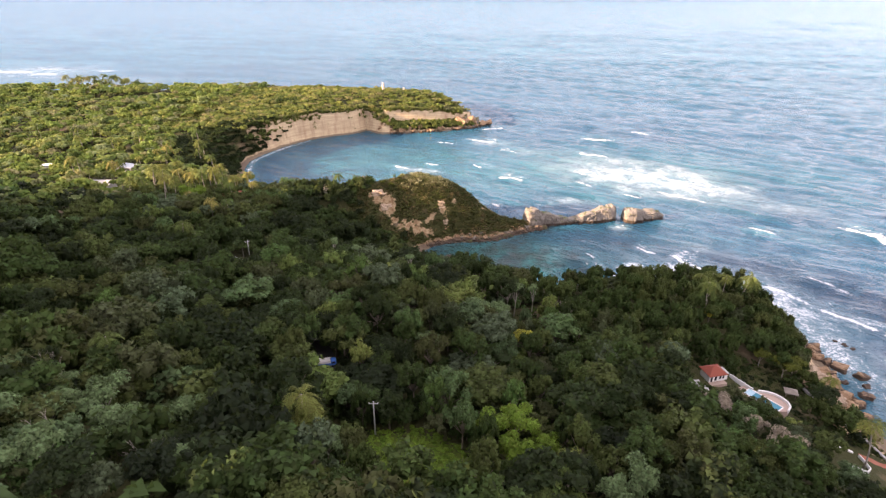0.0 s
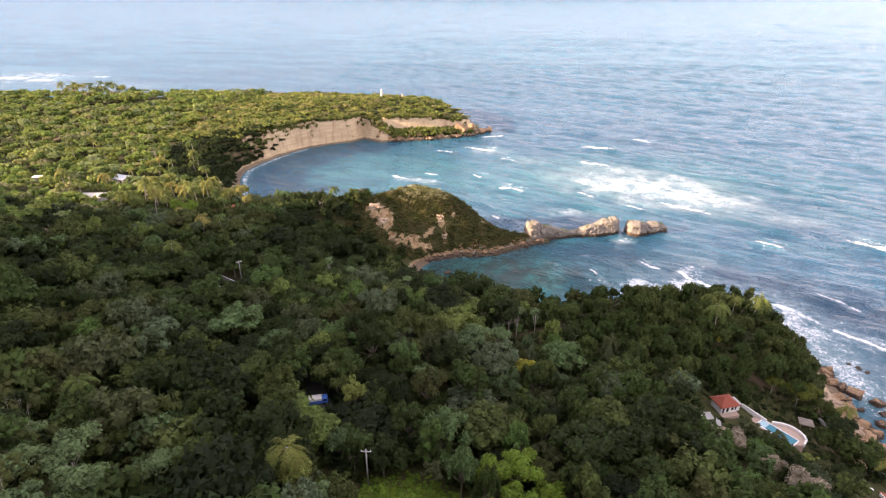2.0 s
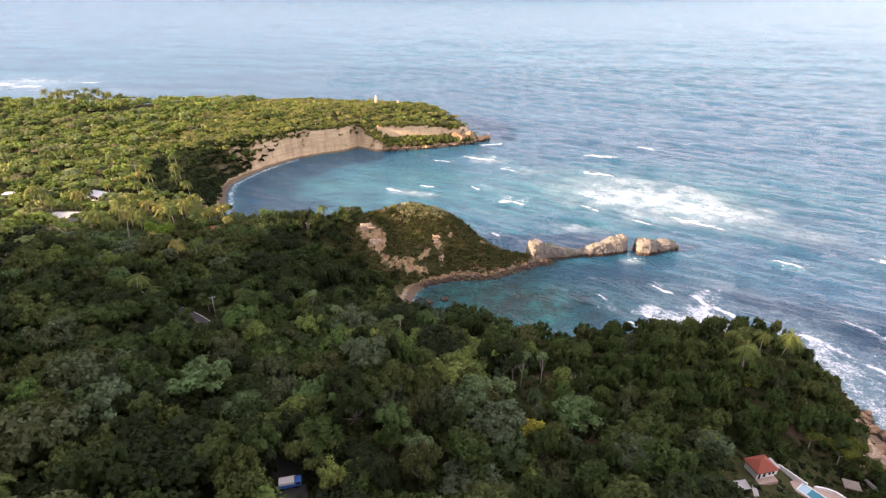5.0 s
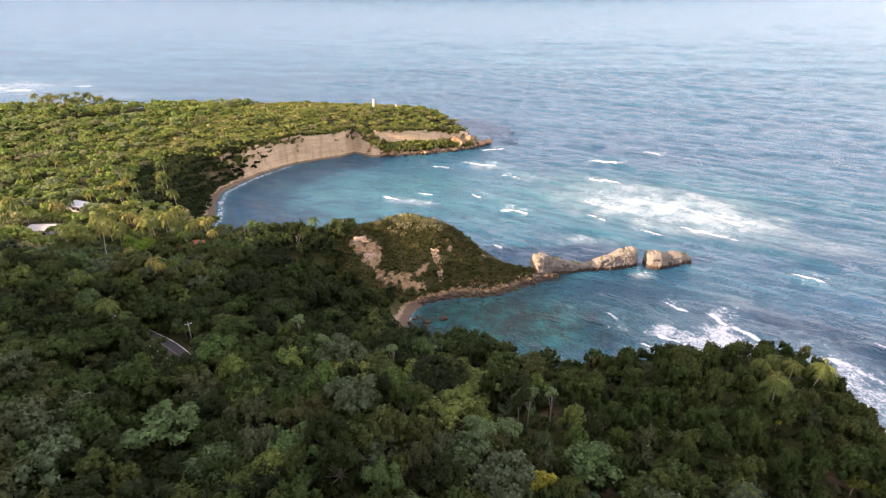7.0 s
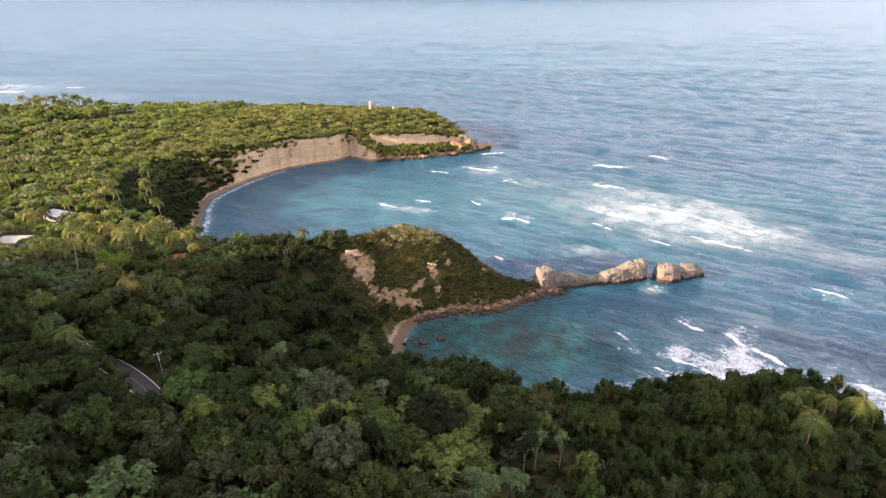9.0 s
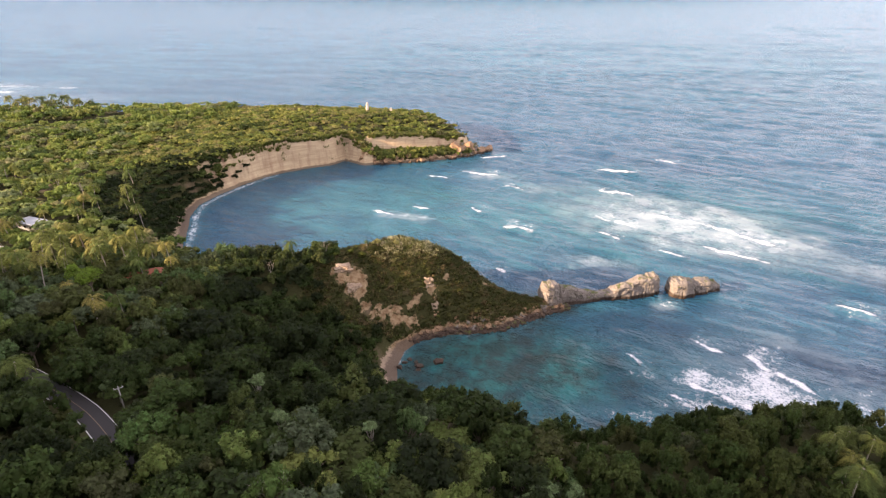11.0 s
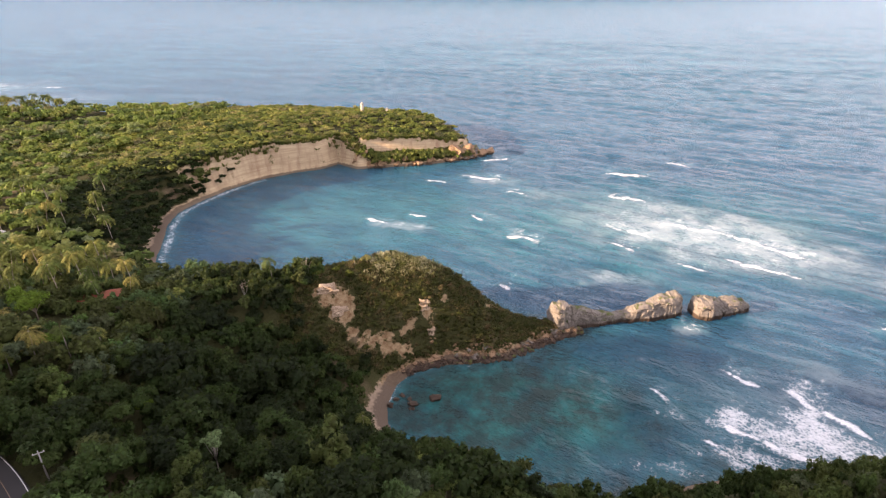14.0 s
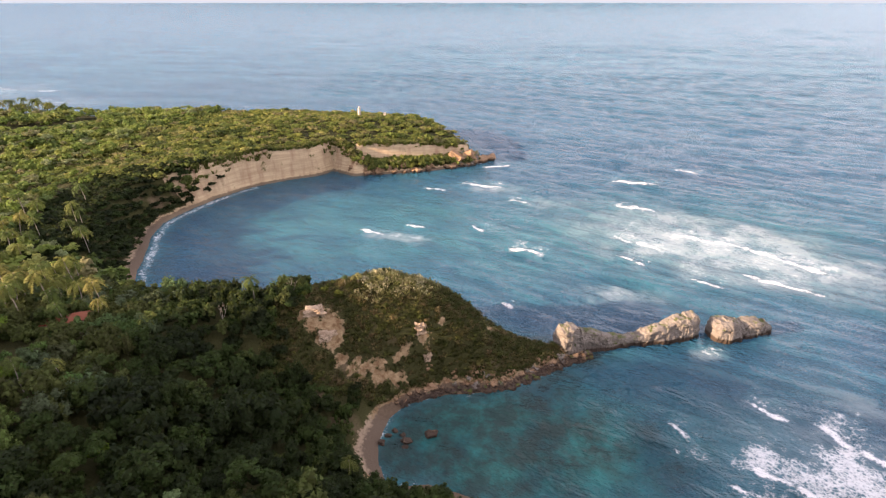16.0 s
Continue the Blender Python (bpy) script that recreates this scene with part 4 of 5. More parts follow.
grass_rows = np.stack([rng.randint(0, 5, len(x)), x, y, z, rng.uniform(0, 6.28, len(x)), size, size * rng.uniform(0.8, 1.5, len(x)), tint], -1)
x, y, z, d, sl = spots(-60, 45, 257, 312, 1.9, 0.5)
ok = (d > 2) & (z > 2.0) & (np.abs(x + 8) < 50) & (scarred(x, y) < 0.2) & (rng.uniform(size=len(x)) < 0.62 + 0.9 * smooth_noise(x, y, 10, 74))
x, y, z = x[ok], y[ok], z[ok]
crown = np.clip((z - 22.6) / 2, 0, 1)
size = (0.4 + 0.95 * rng.uniform(size=len(x)) ** 2) * (1 - 0.35 * crown)
tint = np.clip(rng.beta(1.2, 2.2, len(x)) * 0.7 + 0.25 * smooth_noise(x, y, 9, 71) + 0.3 * crown, 0, 0.85)
bush_rows = np.stack([5 + rng.randint(0, 6, len(x)), x, y, z + 0.25, rng.uniform(0, 6.28, len(x)), size, size * rng.uniform(0.5, 1.1, len(x)), tint], -1)
tagged(scattered("knoll_scrub", TUFTS + BUSH, np.concatenate([grass_rows, bush_rows]), M_KNOLL), "olive-brown grass and low scrub on the steep knoll", "scrub", kind="stuff")

# Land beyond the cove and along the bay.
x, y, z, d, sl = spots(-640, -120, 225, 690, 6.6, 0.48)
ok = (d > 8) & (z > 2.0) & clear_of(x, y) & ~((x > -172) & (y < 300)) & ~((x > -235 + 30 * smooth_noise(x, y, 40, 62)) & (y > 425)) & (x > -0.92 * (y + 60) - 60)
ok &= ~((d < 46) & (y > 335) & (y < 455) & (x > -236))
ok &= (np.hypot((x + 358) / 1.7, y - 577) > 21) & (np.hypot(x + 335, y - 612) > 16)
x, y, z = x[ok], y[ok], z[ok]
wide = 0.55 + 1.15 * rng.uniform(size=len(x)) ** 1.5
tint = np.clip(tint_of(len(x)) * 1.1 + 0.3 * smooth_noise(x, y, 50, 63), 0, 1)
rows = np.stack([rng.randint(0, 5, len(x)), x, y, z + rng.uniform(1.2, 7.0, len(x)), rng.uniform(0, 6.28, len(x)), wide, wide * rng.uniform(0.6, 1.25, len(x)), tint], -1)
tagged(scattered("far_woods", MID, rows, M_SUNNY), "mixed green woods on the low land, leaves lightened for sun and haze", "woods", kind="stuff")

# Shaded slope over the bay: its shade is put into the dark leaf tints.
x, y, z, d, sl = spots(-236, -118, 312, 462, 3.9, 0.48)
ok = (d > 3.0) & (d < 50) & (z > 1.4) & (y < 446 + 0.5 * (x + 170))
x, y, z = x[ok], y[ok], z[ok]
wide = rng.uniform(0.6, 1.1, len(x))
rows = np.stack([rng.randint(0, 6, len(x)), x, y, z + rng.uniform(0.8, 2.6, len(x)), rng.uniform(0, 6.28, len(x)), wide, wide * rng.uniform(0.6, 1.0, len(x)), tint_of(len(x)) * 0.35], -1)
tagged(scattered("bay_woods", MID, rows, M_FOREST), "green shrubs and trees on the steep bay shore, tinted dark as shade", "woods", kind="stuff")

# Bright vines over the clearing below the way.
x, y, z, d, sl = spots(-24, 10, 66, 98, 1.4, 0.48)
ok = (np.hypot(x + 8, y - 82) < 14) & (road_distance(x, y) > 3.5)
x, y, z = x[ok], y[ok], z[ok]
rows = np.stack([rng.randint(0, 6, len(x)), x, y, z - 0.1, rng.uniform(0, 6.28, len(x)), rng.uniform(0.3, 0.75, len(x)), rng.uniform(0.12, 0.45, len(x)), rng.uniform(0.1, 1.0, len(x))], -1)
tagged(scattered("vine_thicket", LOW, rows, M_VINE), "low bright green vines over a clearing", "vines", kind="stuff")

# Hill behind the way.
x, y, z, d, sl = spots(-420, 116, -160, 55, 10)
x2, y2, z2, d2, sl2 = spots(-420, -170, 55, 260, 11)
x, y, z, d = (np.concatenate(q) for q in ((x, x2), (y, y2), (z, z2), (d, d2)))
ok = d > 6
x, y, z = x[ok], y[ok], z[ok]
rows = np.stack([rng.randint(0, 5, len(x)), x, y, z + 4, rng.uniform(0, 6.28, len(x)), rng.uniform(1.5, 2.2, len(x)), rng.uniform(1.2, 1.8, len(x)), tint_of(len(x))], -1)
tagged(scattered("hill_woods", ROUGH, rows, M_FOREST), "dark green woods on the steep hill", "woods", kind="stuff")

# Far head: wind-cut scrub in clumps, and a fringe that hangs over the edge of the cliff.
x, y, z, d, sl = spots(-300, 22, 425, 690, 4.3, 0.5)
shelf = (x > -72) & (y < 535) & (x < 14)
ok = ((d > 4.2) & (z > 7) & ~shelf) | (shelf & (((d > 1.6) & (d < 10)) | (d > 14)))
ok &= (shelf & (d < 11)) | (rng.uniform(size=len(x)) < 0.85 + 0.5 * smooth_noise(x, y, 17, 64))
x, y, z, shelf = x[ok], y[ok], z[ok], shelf[ok]
wide = 0.75 + 1.5 * rng.uniform(size=len(x)) ** 2.4 + 0.3 * shelf + np.clip((-110 - x) / 90, 0, 0.6)
tint = np.clip(rng.beta(1.2, 1.2, len(x)) * 0.9 + 0.4 * smooth_noise(x, y, 22, 61), 0, 1)
low_bench = shelf & (z < 11.5)
wide = np.where(low_bench, rng.uniform(1.2, 2.2, len(x)), wide)
tall = np.where(low_bench, rng.uniform(1.0, 1.8, len(x)), wide * rng.uniform(0.4, 0.95, len(x)))
rows = np.stack([rng.randint(0, 6, len(x)), x, y, z + 0.3 + wide * np.where(low_bench, 0.95, 0.6), rng.uniform(0, 6.28, len(x)), wide, tall, tint], -1)
x, y, z, d, sl = spots(-180, 20, 430, 545, 1.9, 0.5)
shelf = (x > -72) & (y < 535) & (x < 14)
ok = np.where(shelf, (d > 13.2) & (d < 15.8), (d > 3.2) & (d < 6.6) & (x > -150)) & (rng.uniform(size=len(x)) < 0.75)
x, y, z = x[ok], y[ok], z[ok]
wide = rng.uniform(0.4, 0.8, len(x))
fringe = np.stack([rng.randint(0, 6, len(x)), x, y, z + rng.uniform(-0.8, 0.6, len(x)), rng.uniform(0, 6.28, len(x)), wide, wide * rng.uniform(1.2, 2.2, len(x)), rng.uniform(0.2, 0.9, len(x))], -1)
x, y, z, d, sl = spots(-70, 12, 494, 542, 2.7, 0.5)
ok = (d > 1.8) & (d < 10) & (y < 538) & (rng.uniform(size=len(x)) < 0.85)
x, y, z = x[ok], y[ok], z[ok]
wide = rng.uniform(0.9, 1.7, len(x))
thicket = np.stack([rng.randint(0, 6, len(x)), x, y, z + 1.6, rng.uniform(0, 6.28, len(x)), wide, rng.uniform(1.3, 2.6, len(x)), rng.uniform(0.15, 0.7, len(x))], -1)
# Long grass that leans out over the edge of the cliff.
x, y, z, d, sl = spots(-176, 14, 425, 552, 1.25, 0.5)
shelf = (x > -72) & (y < 535) & (x < 14)
ok = np.where(shelf, (d > 12.6) & (d < 19), (d > 2.8) & (d < 9) & (z > 12)) & (rng.uniform(size=len(x)) < 0.8)
x, y, z = x[ok], y[ok], z[ok]
size = rng.uniform(1.6, 3.4, len(x))
lean = np.stack([6 + rng.randint(0, 5, len(x)), x, y, z - 0.2, rng.uniform(0, 6.28, len(x)), size, size * rng.uniform(0.7, 1.2, len(x)), np.clip(0.45 + 0.4 * smooth_noise(x, y, 9, 66) + rng.uniform(-0.2, 0.3, len(x)), 0, 1)], -1)
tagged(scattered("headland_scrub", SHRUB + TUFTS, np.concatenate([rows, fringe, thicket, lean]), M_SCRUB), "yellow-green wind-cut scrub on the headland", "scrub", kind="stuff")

# Low scrub between the rocks of the near coast.
x, y, z, d, sl = spots(100, 132, 112, 176, 1.9, 0.5)
ok = (d > 4) & (d < 15) & (rng.uniform(size=len(x)) < 0.3 + 0.45 * smooth_noise(x, y, 13, 65)) & clear_of(x, y)
x, y, z = x[ok], y[ok], z[ok]
size = rng.uniform(0.25, 0.75, len(x))
rows = np.stack([rng.randint(0, 6, len(x)), x, y, z + 0.1, rng.uniform(0, 6.28, len(x)), size, size * rng.uniform(0.6, 1.1, len(x)), tint_of(len(x))], -1)
tagged(scattered("coast_scrub", LOW, rows, M_KNOLL), "low olive scrub between tan rocks on the coast", "scrub", kind="stuff")

# Undergrowth in the gaps of the woods.
x, y, z, d, sl = spots(-60, 124, 72, 205, 2.1, 0.5)
verge = (np.hypot(x + 29.5, y - 106) < 4.5) & (y < 109.5)
built = (np.hypot(x - 90, y - 135) < 6.5) | (np.hypot(x - 76, y - 139) < 5) | (np.hypot(x - 86.5, y - 141.5) < 3.5) | (np.hypot(x - 110, y - 113) < 12) | (np.hypot(x - 84, y - 138.5) < 2.5)
ok = (~clear_of(x, y) | ((x > 66) & (y > 120) & (y < 156))) & ((road_distance(x, y) > 3.6) | verge) & (d > 6) & (np.hypot(x + 8, y - 82) > 13) & ~built
x, y, z, verge = x[ok], y[ok], z[ok], verge[ok]
size = rng.uniform(0.35, 0.75, len(x)) + 0.35 * verge
rows = np.stack([rng.randint(0, 6, len(x)), x, y, z, rng.uniform(0, 6.28, len(x)), size, size * rng.uniform(0.5, 1.0, len(x)), tint_of(len(x)) * 0.7], -1)
tagged(scattered("undergrowth", LOW, rows, M_FOREST), "low dark green undergrowth between the trees", "undergrowth", kind="stuff")


# ---- things: helpers ----
def height_at(x, y):
    return float(ground_height(np.array([x]), np.array([y]))[0][0])


def group_of(kind, label, category, group):
    return tagged(new(kind), label, category, group)


def mesh_part(name, pieces, material, parent, label="", smooth=True):
    v, f = joined(*pieces)
    return part(name, mesh_from(name, v, f, material, smooth), None, parent, label)


# ---- palms ----
PALM_KINDS = []
for k in range(4):
    r = np.random.RandomState(60 + k)
    tall, bow = 9.5 + 1.3 * k, r.uniform(0.4, 1.6)
    palm = group_of("coconut_palm", "tall coconut palm with a slender pale trunk and arching fronds", "palm tree", "palms on the low land")
    pts = [(bow * (q / 5) ** 2, 0.3 * math.sin(q), tall * q / 5 - (0.6 if q == 0 else 0)) for q in range(6)]
    mesh_part("trunk", [tube(pts, [0.24, 0.19, 0.17, 0.16, 0.15, 0.14])], M_PALE_BARK, palm)
    v, f = palm_fronds(70 + k, 22, 4.1, 0.0)
    v += pts[-1]
    part("fronds", tris_mesh("fronds", v, f, M_PALM), None, palm)
    v, f = core([(pts[-1][0] + 0.3 * math.cos(a), pts[-1][1] + 0.3 * math.sin(a), tall - 0.35, 0.2) for a in (0, 1.6, 3.1, 4.7)], 1.0)
    part("coconuts", tris_mesh("coconuts", v, f, M_BARK), None, palm)
    PALM_KINDS.append(palm)
PALMS = [(-118, 266), (-108, 268), (-125, 272), (-133, 268), (-122, 281), (-131, 284), (-140, 279), (-112, 276), (-147, 266), (-152, 274), (-112, 230), (-106, 234), (-117, 226), (-101, 240), (-126, 240), (-145, 252), (-160, 262)]
PALMS += [(89, 189), (95, 192), (99, 188), (92, 184), (105, 186), (87, 176), (106, 113), (118, 127), (114, 143), (-24, 224), (-106, 190), (62, 141), (-66, 284), (-29, 82), (-72, 96), (-37, 290), (-106, 184), (-100, 189)]
r = np.random.RandomState(5)
for cx, cy, spread, count in ((-165, 300, 20, 14), (-192, 322, 20, 10), (-148, 296, 12, 11), (-178, 350, 20, 9), (-230, 380, 40, 10), (-425, 652, 40, 34), (-300, 400, 60, 10), (-135, 284, 14, 8), (-170, 270, 16, 8), (-210, 300, 20, 6)):
    PALMS += [(cx + r.uniform(-1, 1) * spread, cy + r.uniform(-0.6, 0.6) * min(spread, 24)) for _ in range(count)]
for n, (px, py) in enumerate(PALMS):
    model = PALM_KINDS[n % 4]
    pz = height_at(px, py)
    size = r.uniform(0.75, 1.15) * (0.6 if py == 224 else 0.4 if py == 290 else 1.3 if py > 600 else 1.12 if px > 80 and py > 170 else 1)
    palm = model if n < 4 else copy_thing(model, Matrix.Identity(4))
    palm.matrix_basis = pose(px, py, pz, r.uniform(-4, 4), r.uniform(-4, 4), r.uniform(0, 360)) @ Matrix.Diagonal((size, size, size, 1))


# ---- slender umbrella trees, bare trees and trees that stand out ----
def crown_tree(name, x, y, trunk_height, radius, label, material, bark, seed, flat=0.55, leaves=420, group=""):
    rr = np.random.RandomState(seed)
    balls = crown_lobes(rr, radius, trunk_height, 7, flat)
    balls = [(a, b, c, q * (1.45 if flat < 0.5 else 1.3)) for a, b, c, q in balls]
    tree = tagged(new(name), label, "tree", group)
    part("trunk", trunk_mesh("trunk", trunk_height, 0.13 + 0.025 * radius, balls, bark, seed), None, tree)
    v, f = stacked(sprays(rr, balls, int(leaves * 2.4), 0.25, 0.5, 0.8), core(balls, 0.72, 0.7))
    part("crown", tris_mesh("crown", v, f, material), None, tree)
    tree.matrix_basis = pose(x, y, height_at(x, y) - 0.2, 0, 0, seed * 40)
    return tree


def one_green(name, color):
    return foliage(name, ((0.0, color), (1.0, tuple(c * 1.15 for c in color))), True)


M_OLIVE_LEAF = one_green("olive_leaves", (0.07, 0.08, 0.014))
M_GREY_LEAF, M_YELLOW_LEAF, M_LIME_LEAF, M_DRY_LEAF = one_green("grey_leaves", (0.085, 0.125, 0.052)), one_green("yellow_leaves", (0.22, 0.21, 0.03)), one_green("lime_leaves", (0.085, 0.135, 0.016)), one_green("dry_leaves", (0.20, 0.16, 0.12))
for n, (x, y, h, q) in enumerate(((18.4, 165, 11.5, 2.8), (24.5, 166, 11.5, 1.9), (16, 164.5, 10.2, 1.8), (-50, 197, 11.5, 2.3), (-37, 176, 12, 2.0), (-18, 178, 11.5, 1.7), (-8, 186, 11, 1.6))):
    crown_tree("umbrella_tree", x, y, h, q, "slender tree with a pale bare trunk and a small grey-green crown", M_GREY_LEAF, M_PALE_BARK, 11 + n, 0.4, 320, "slender pale-trunked trees")
for n, (x, y, h, q) in enumerate(((6, 150, 8, 4.2), (12, 155, 7.5, 3.2), (-8, 124, 7, 4.2), (27, 128, 5.5, 3.6), (-86, 196, 7, 4.2), (-70, 178, 6.5, 4.5), (-104, 186, 7, 3.8), (-63, 78, 8, 4.6), (-74, 66, 8, 4.8), (34, 79, 7, 4.4), (28, 76, 6, 3.6), (-24, 78, 7, 3.6), (-56, 70, 8, 3.8), (-68, 72, 7.5, 4.2), (-60, 60, 8, 4.4), (-82, 76, 8, 4.4), (-50, 80, 7, 3.4), (-88, 90, 7, 4.2), (-40, 62, 7, 3.6), (-76, 84, 7, 3.6))):
    crown_tree("grey_leaved_tree", x, y, h, q, "broad tree with silvery grey-green leaves", M_GREY_LEAF, M_PALE_BARK, 31 + n, 0.6, 700, "grey-leaved trees")
crown_tree("yellow_tree", 17.5, 138, 7.5, 3.4, "flowering tree with a yellow-green crown", M_YELLOW_LEAF, M_BARK, 51, 0.6, 700)
crown_tree("yellow_tree", 88, 172, 4.5, 2.4, "small tree with yellow-green leaves in the coastal woods", M_YELLOW_LEAF, M_BARK, 52, 0.5, 420)
for n, (x, y, h, q) in enumerate(((6, 91, 8.0, 4.2), (12, 93, 8.5, 4.5), (10, 85, 6.5, 3.8), (17, 88, 6.5, 4.0), (-22, 140, 6.5, 2.6), (-112, 235, 5.5, 3.2), (-128, 252, 7, 5.0), (-138, 258, 6, 4.6), (-75, 215, 6, 2.2), (-30, 160, 7, 2.0))):
    crown_tree("lime_green_tree", x, y, h, q, "tree hung with bright lime green leaves and vines", M_LIME_LEAF, M_BARK, 61 + n, 0.7, 700, "bright green trees")
for n, (x, y, h, q) in enumerate(((104, 150, 5.5, 3.6), (109, 153, 5, 3.2), (98, 154, 5, 3.0))):
    crown_tree("coast_tree", x, y, h, q, "leaning coast tree with an open olive-green crown", M_OLIVE_LEAF, M_PALE_BARK, 71 + n, 0.45, 520, "coast trees by the garden")
for n, (x, y, h, q) in enumerate(((79, 106, 5.5, 4.2), (64, 120, 4.8, 3.4), (70, 121, 5.0, 3.0), (75, 114, 5, 3.4))):
    crown_tree("dry_tree", x, y, h, q, "dry tree with a flat crown of grey-brown twigs", M_DRY_LEAF, M_PALE_BARK, 81 + n, 0.3, 620, "dry grey trees")


# Small trees and shrubs that break the skyline of the knoll.
M_CREST_LEAF = one_green("dry_green_leaves", (0.16, 0.15, 0.055))
for n, (x, y, h, q) in enumerate(((-32.5, 290, 2.2, 2.2), (-43, 286, 1.6, 1.8), (-50, 284, 2.0, 1.9), (-25, 290, 1.2, 1.5), (-38, 284, 1.4, 1.7), (-19, 289, 0.9, 1.4))):
    crown_tree("wind_cut_tree", x, y, h, q, "low wind-cut tree with dry yellow-green leaves on the knoll", M_CREST_LEAF if n % 3 == 0 else M_OLIVE_LEAF, M_PALE_BARK, 131 + n, 0.5, 300, "wind-cut trees on the knoll")

M_TWIG = plain("grey_twigs", (0.24, 0.21, 0.17), 0.9, 1.5)


def bare_tree(x, y, height, label, seed):
    rr = random.Random(seed)
    pieces = []

    def grow(start, way, length, radius, depth):
        mid = start + way * length * 0.5 + Vector((rr.uniform(-1, 1), rr.uniform(-1, 1), 0)) * length * 0.06
        end = start + way * length
        pieces.append(tube([start, mid, end], [radius, radius * 0.85, radius * 0.6], 5))
        if depth:
            for _ in range(3):
                turn = Vector((rr.uniform(-1, 1), rr.uniform(-1, 1), rr.uniform(-0.1, 0.7)))
                grow(end, (way + turn * 0.75).normalized(), length * rr.uniform(0.5, 0.75), radius * 0.55, depth - 1)

    grow(Vector((0, 0, -0.5)), Vector((rr.uniform(-0.2, 0.2), rr.uniform(-0.2, 0.2), 1)).normalized(), height * 0.5, 0.11, 3)
    v, f = joined(*pieces)
    tree = part("bare_tree", mesh_from("bare_tree", v, f, M_TWIG, True))
    tagged(tree, label, "bare tree", "bare trees")
    tree.matrix_basis = pose(x, y, height_at(x, y))
    return tree


for n, (x, y, h) in enumerate(((-29.5, 157, 12), (33, 160, 9), (36, 158, 8), (31, 148, 9), (-45, 64, 10.5), (-76, 86, 10), (-82, 88, 10), (-14, 205, 8), (-70, 268, 7), (-52, 283, 7), (-62, 66, 10))):
    bare_tree(x, y, h, "leafless tree with pale forked branches among the woods", 90 + n)


# ---- rocks ----
def lump(seed, size, boxy=0.6, rough=0.16, detail=3):
    """A worn block: a rounded box, broken by noise at two scales."""
    bm = bmesh.new()
    bmesh.ops.create_icosphere(bm, subdivisions=detail, radius=1)
    off = Vector((seed * 3.7, seed * 1.3, seed * 2.9))
    for q in bm.verts:
        c = Vector([math.copysign(abs(a) ** boxy, a) for a in q.co])
        c *= 1 + rough * noise.noise(c * 1.4 + off) * 2 + rough * 0.7 * noise.noise(c * 4.1 + off) + rough * 0.3 * noise.noise(c * 9 + off)
        q.co = Vector((c.x * size[0], c.y * size[1], c.z * size[2]))
    return bm


def ridge_rock(name, stations, material, seed, label, category):
    """A wall of rock along stations of (x, y, half width, height), its faces cut by ledges."""
    stations = np.array(stations, float)
    along = np.linspace(0, len(stations) - 1, 14 * len(stations))
    rows = np.stack([np.interp(along, np.arange(len(stations)), stations[:, k]) for k in range(4)], -1)
    bm, rings = bmesh.new(), []
    sides = 34
    for n, (x, y, w, h) in enumerate(rows):
        a, b = rows[max(n - 1, 0)], rows[min(n + 1, len(rows) - 1)]
        way = Vector((b[0] - a[0], b[1] - a[1], 0)).normalized()
        out = Vector((way.y, -way.x, 0))
        ring = []
        for k in range(sides):
            u = k / (sides - 1) * math.pi
            c, s = math.cos(u), math.sin(u)
            across = math.copysign(abs(c) ** 0.4, c) * w * (1.12 - 0.12 * abs(s))
            up = -1.5 + (h + 1.5) * abs(s) ** 0.4
            p = Vector((x, y, up)) + out * across
            push = 0.7 * noise.noise(p * 0.22 + Vector((seed, 0, 0))) + 0.4 * abs(noise.noise(p * 0.55)) + 0.2 * noise.noise(p * 1.5)
            block = Vector((p.x * 0.42, p.y * 0.42, p.z * 0.5)) + 0.5 * noise.noise_vector(p * 0.3)
            push += 0.5 * (noise.cell(block + Vector((seed, seed, 0))) - 0.3) + 0.18 * noise.cell(block * 2.3)
            ledge = 0.3 * (round(p.z * 1.1 + 0.6 * noise.noise(p * 0.25)) - p.z * 1.1)
            flat = out * (c * (push + ledge)) + Vector((0, 0, s * push * 0.8)) + way * 0.5 * noise.noise(p * 0.7 + Vector((9, 9, seed)))
            ring.append(bm.verts.new(p + flat))
        rings.append(ring)
    for a, b in zip(rings, rings[1:]):
        for k in range(sides - 1):
            bm.faces.new((a[k], a[k + 1], b[k + 1], b[k]))
    bm.faces.new(rings[0])
    bm.faces.new(list(reversed(rings[-1])))
    return tagged(part(name, bm, material, smooth=False), label, category)


ridge_rock("rock_ridge", [(41, 290.6, 2.8, 6.8), (46, 292, 2.7, 7.6), (50, 292.7, 2.8, 6.6), (54, 293.6, 2.6, 5.0), (58, 294.7, 2.6, 3.6), (63, 295.8, 2.4, 3.0), (66.5, 296.6, 2.6, 3.4), (68.5, 297.2, 2.9, 5.2), (75, 299, 3.1, 5.9), (79, 300.2, 3.2, 7.2), (83, 301.5, 3.4, 8.4), (86.5, 302.6, 3.2, 8.8), (88, 303.1, 2.6, 7.8)], M_ROCK, 3, "low ridge of pale worn limestone running into the sea", "rock")
ridge_rock("limestone_block", [(36.0, 288.5, 3.0, 9.6), (36.6, 288.8, 3.6, 10.5), (39.5, 289.9, 3.7, 10.9), (41.6, 290.8, 3.5, 10.4), (42.4, 291.1, 3.2, 8.8), (44.5, 291.6, 3.0, 8.4)], M_ROCK, 17, "blocky pale limestone stack where the ridge leaves the knoll", "rock")
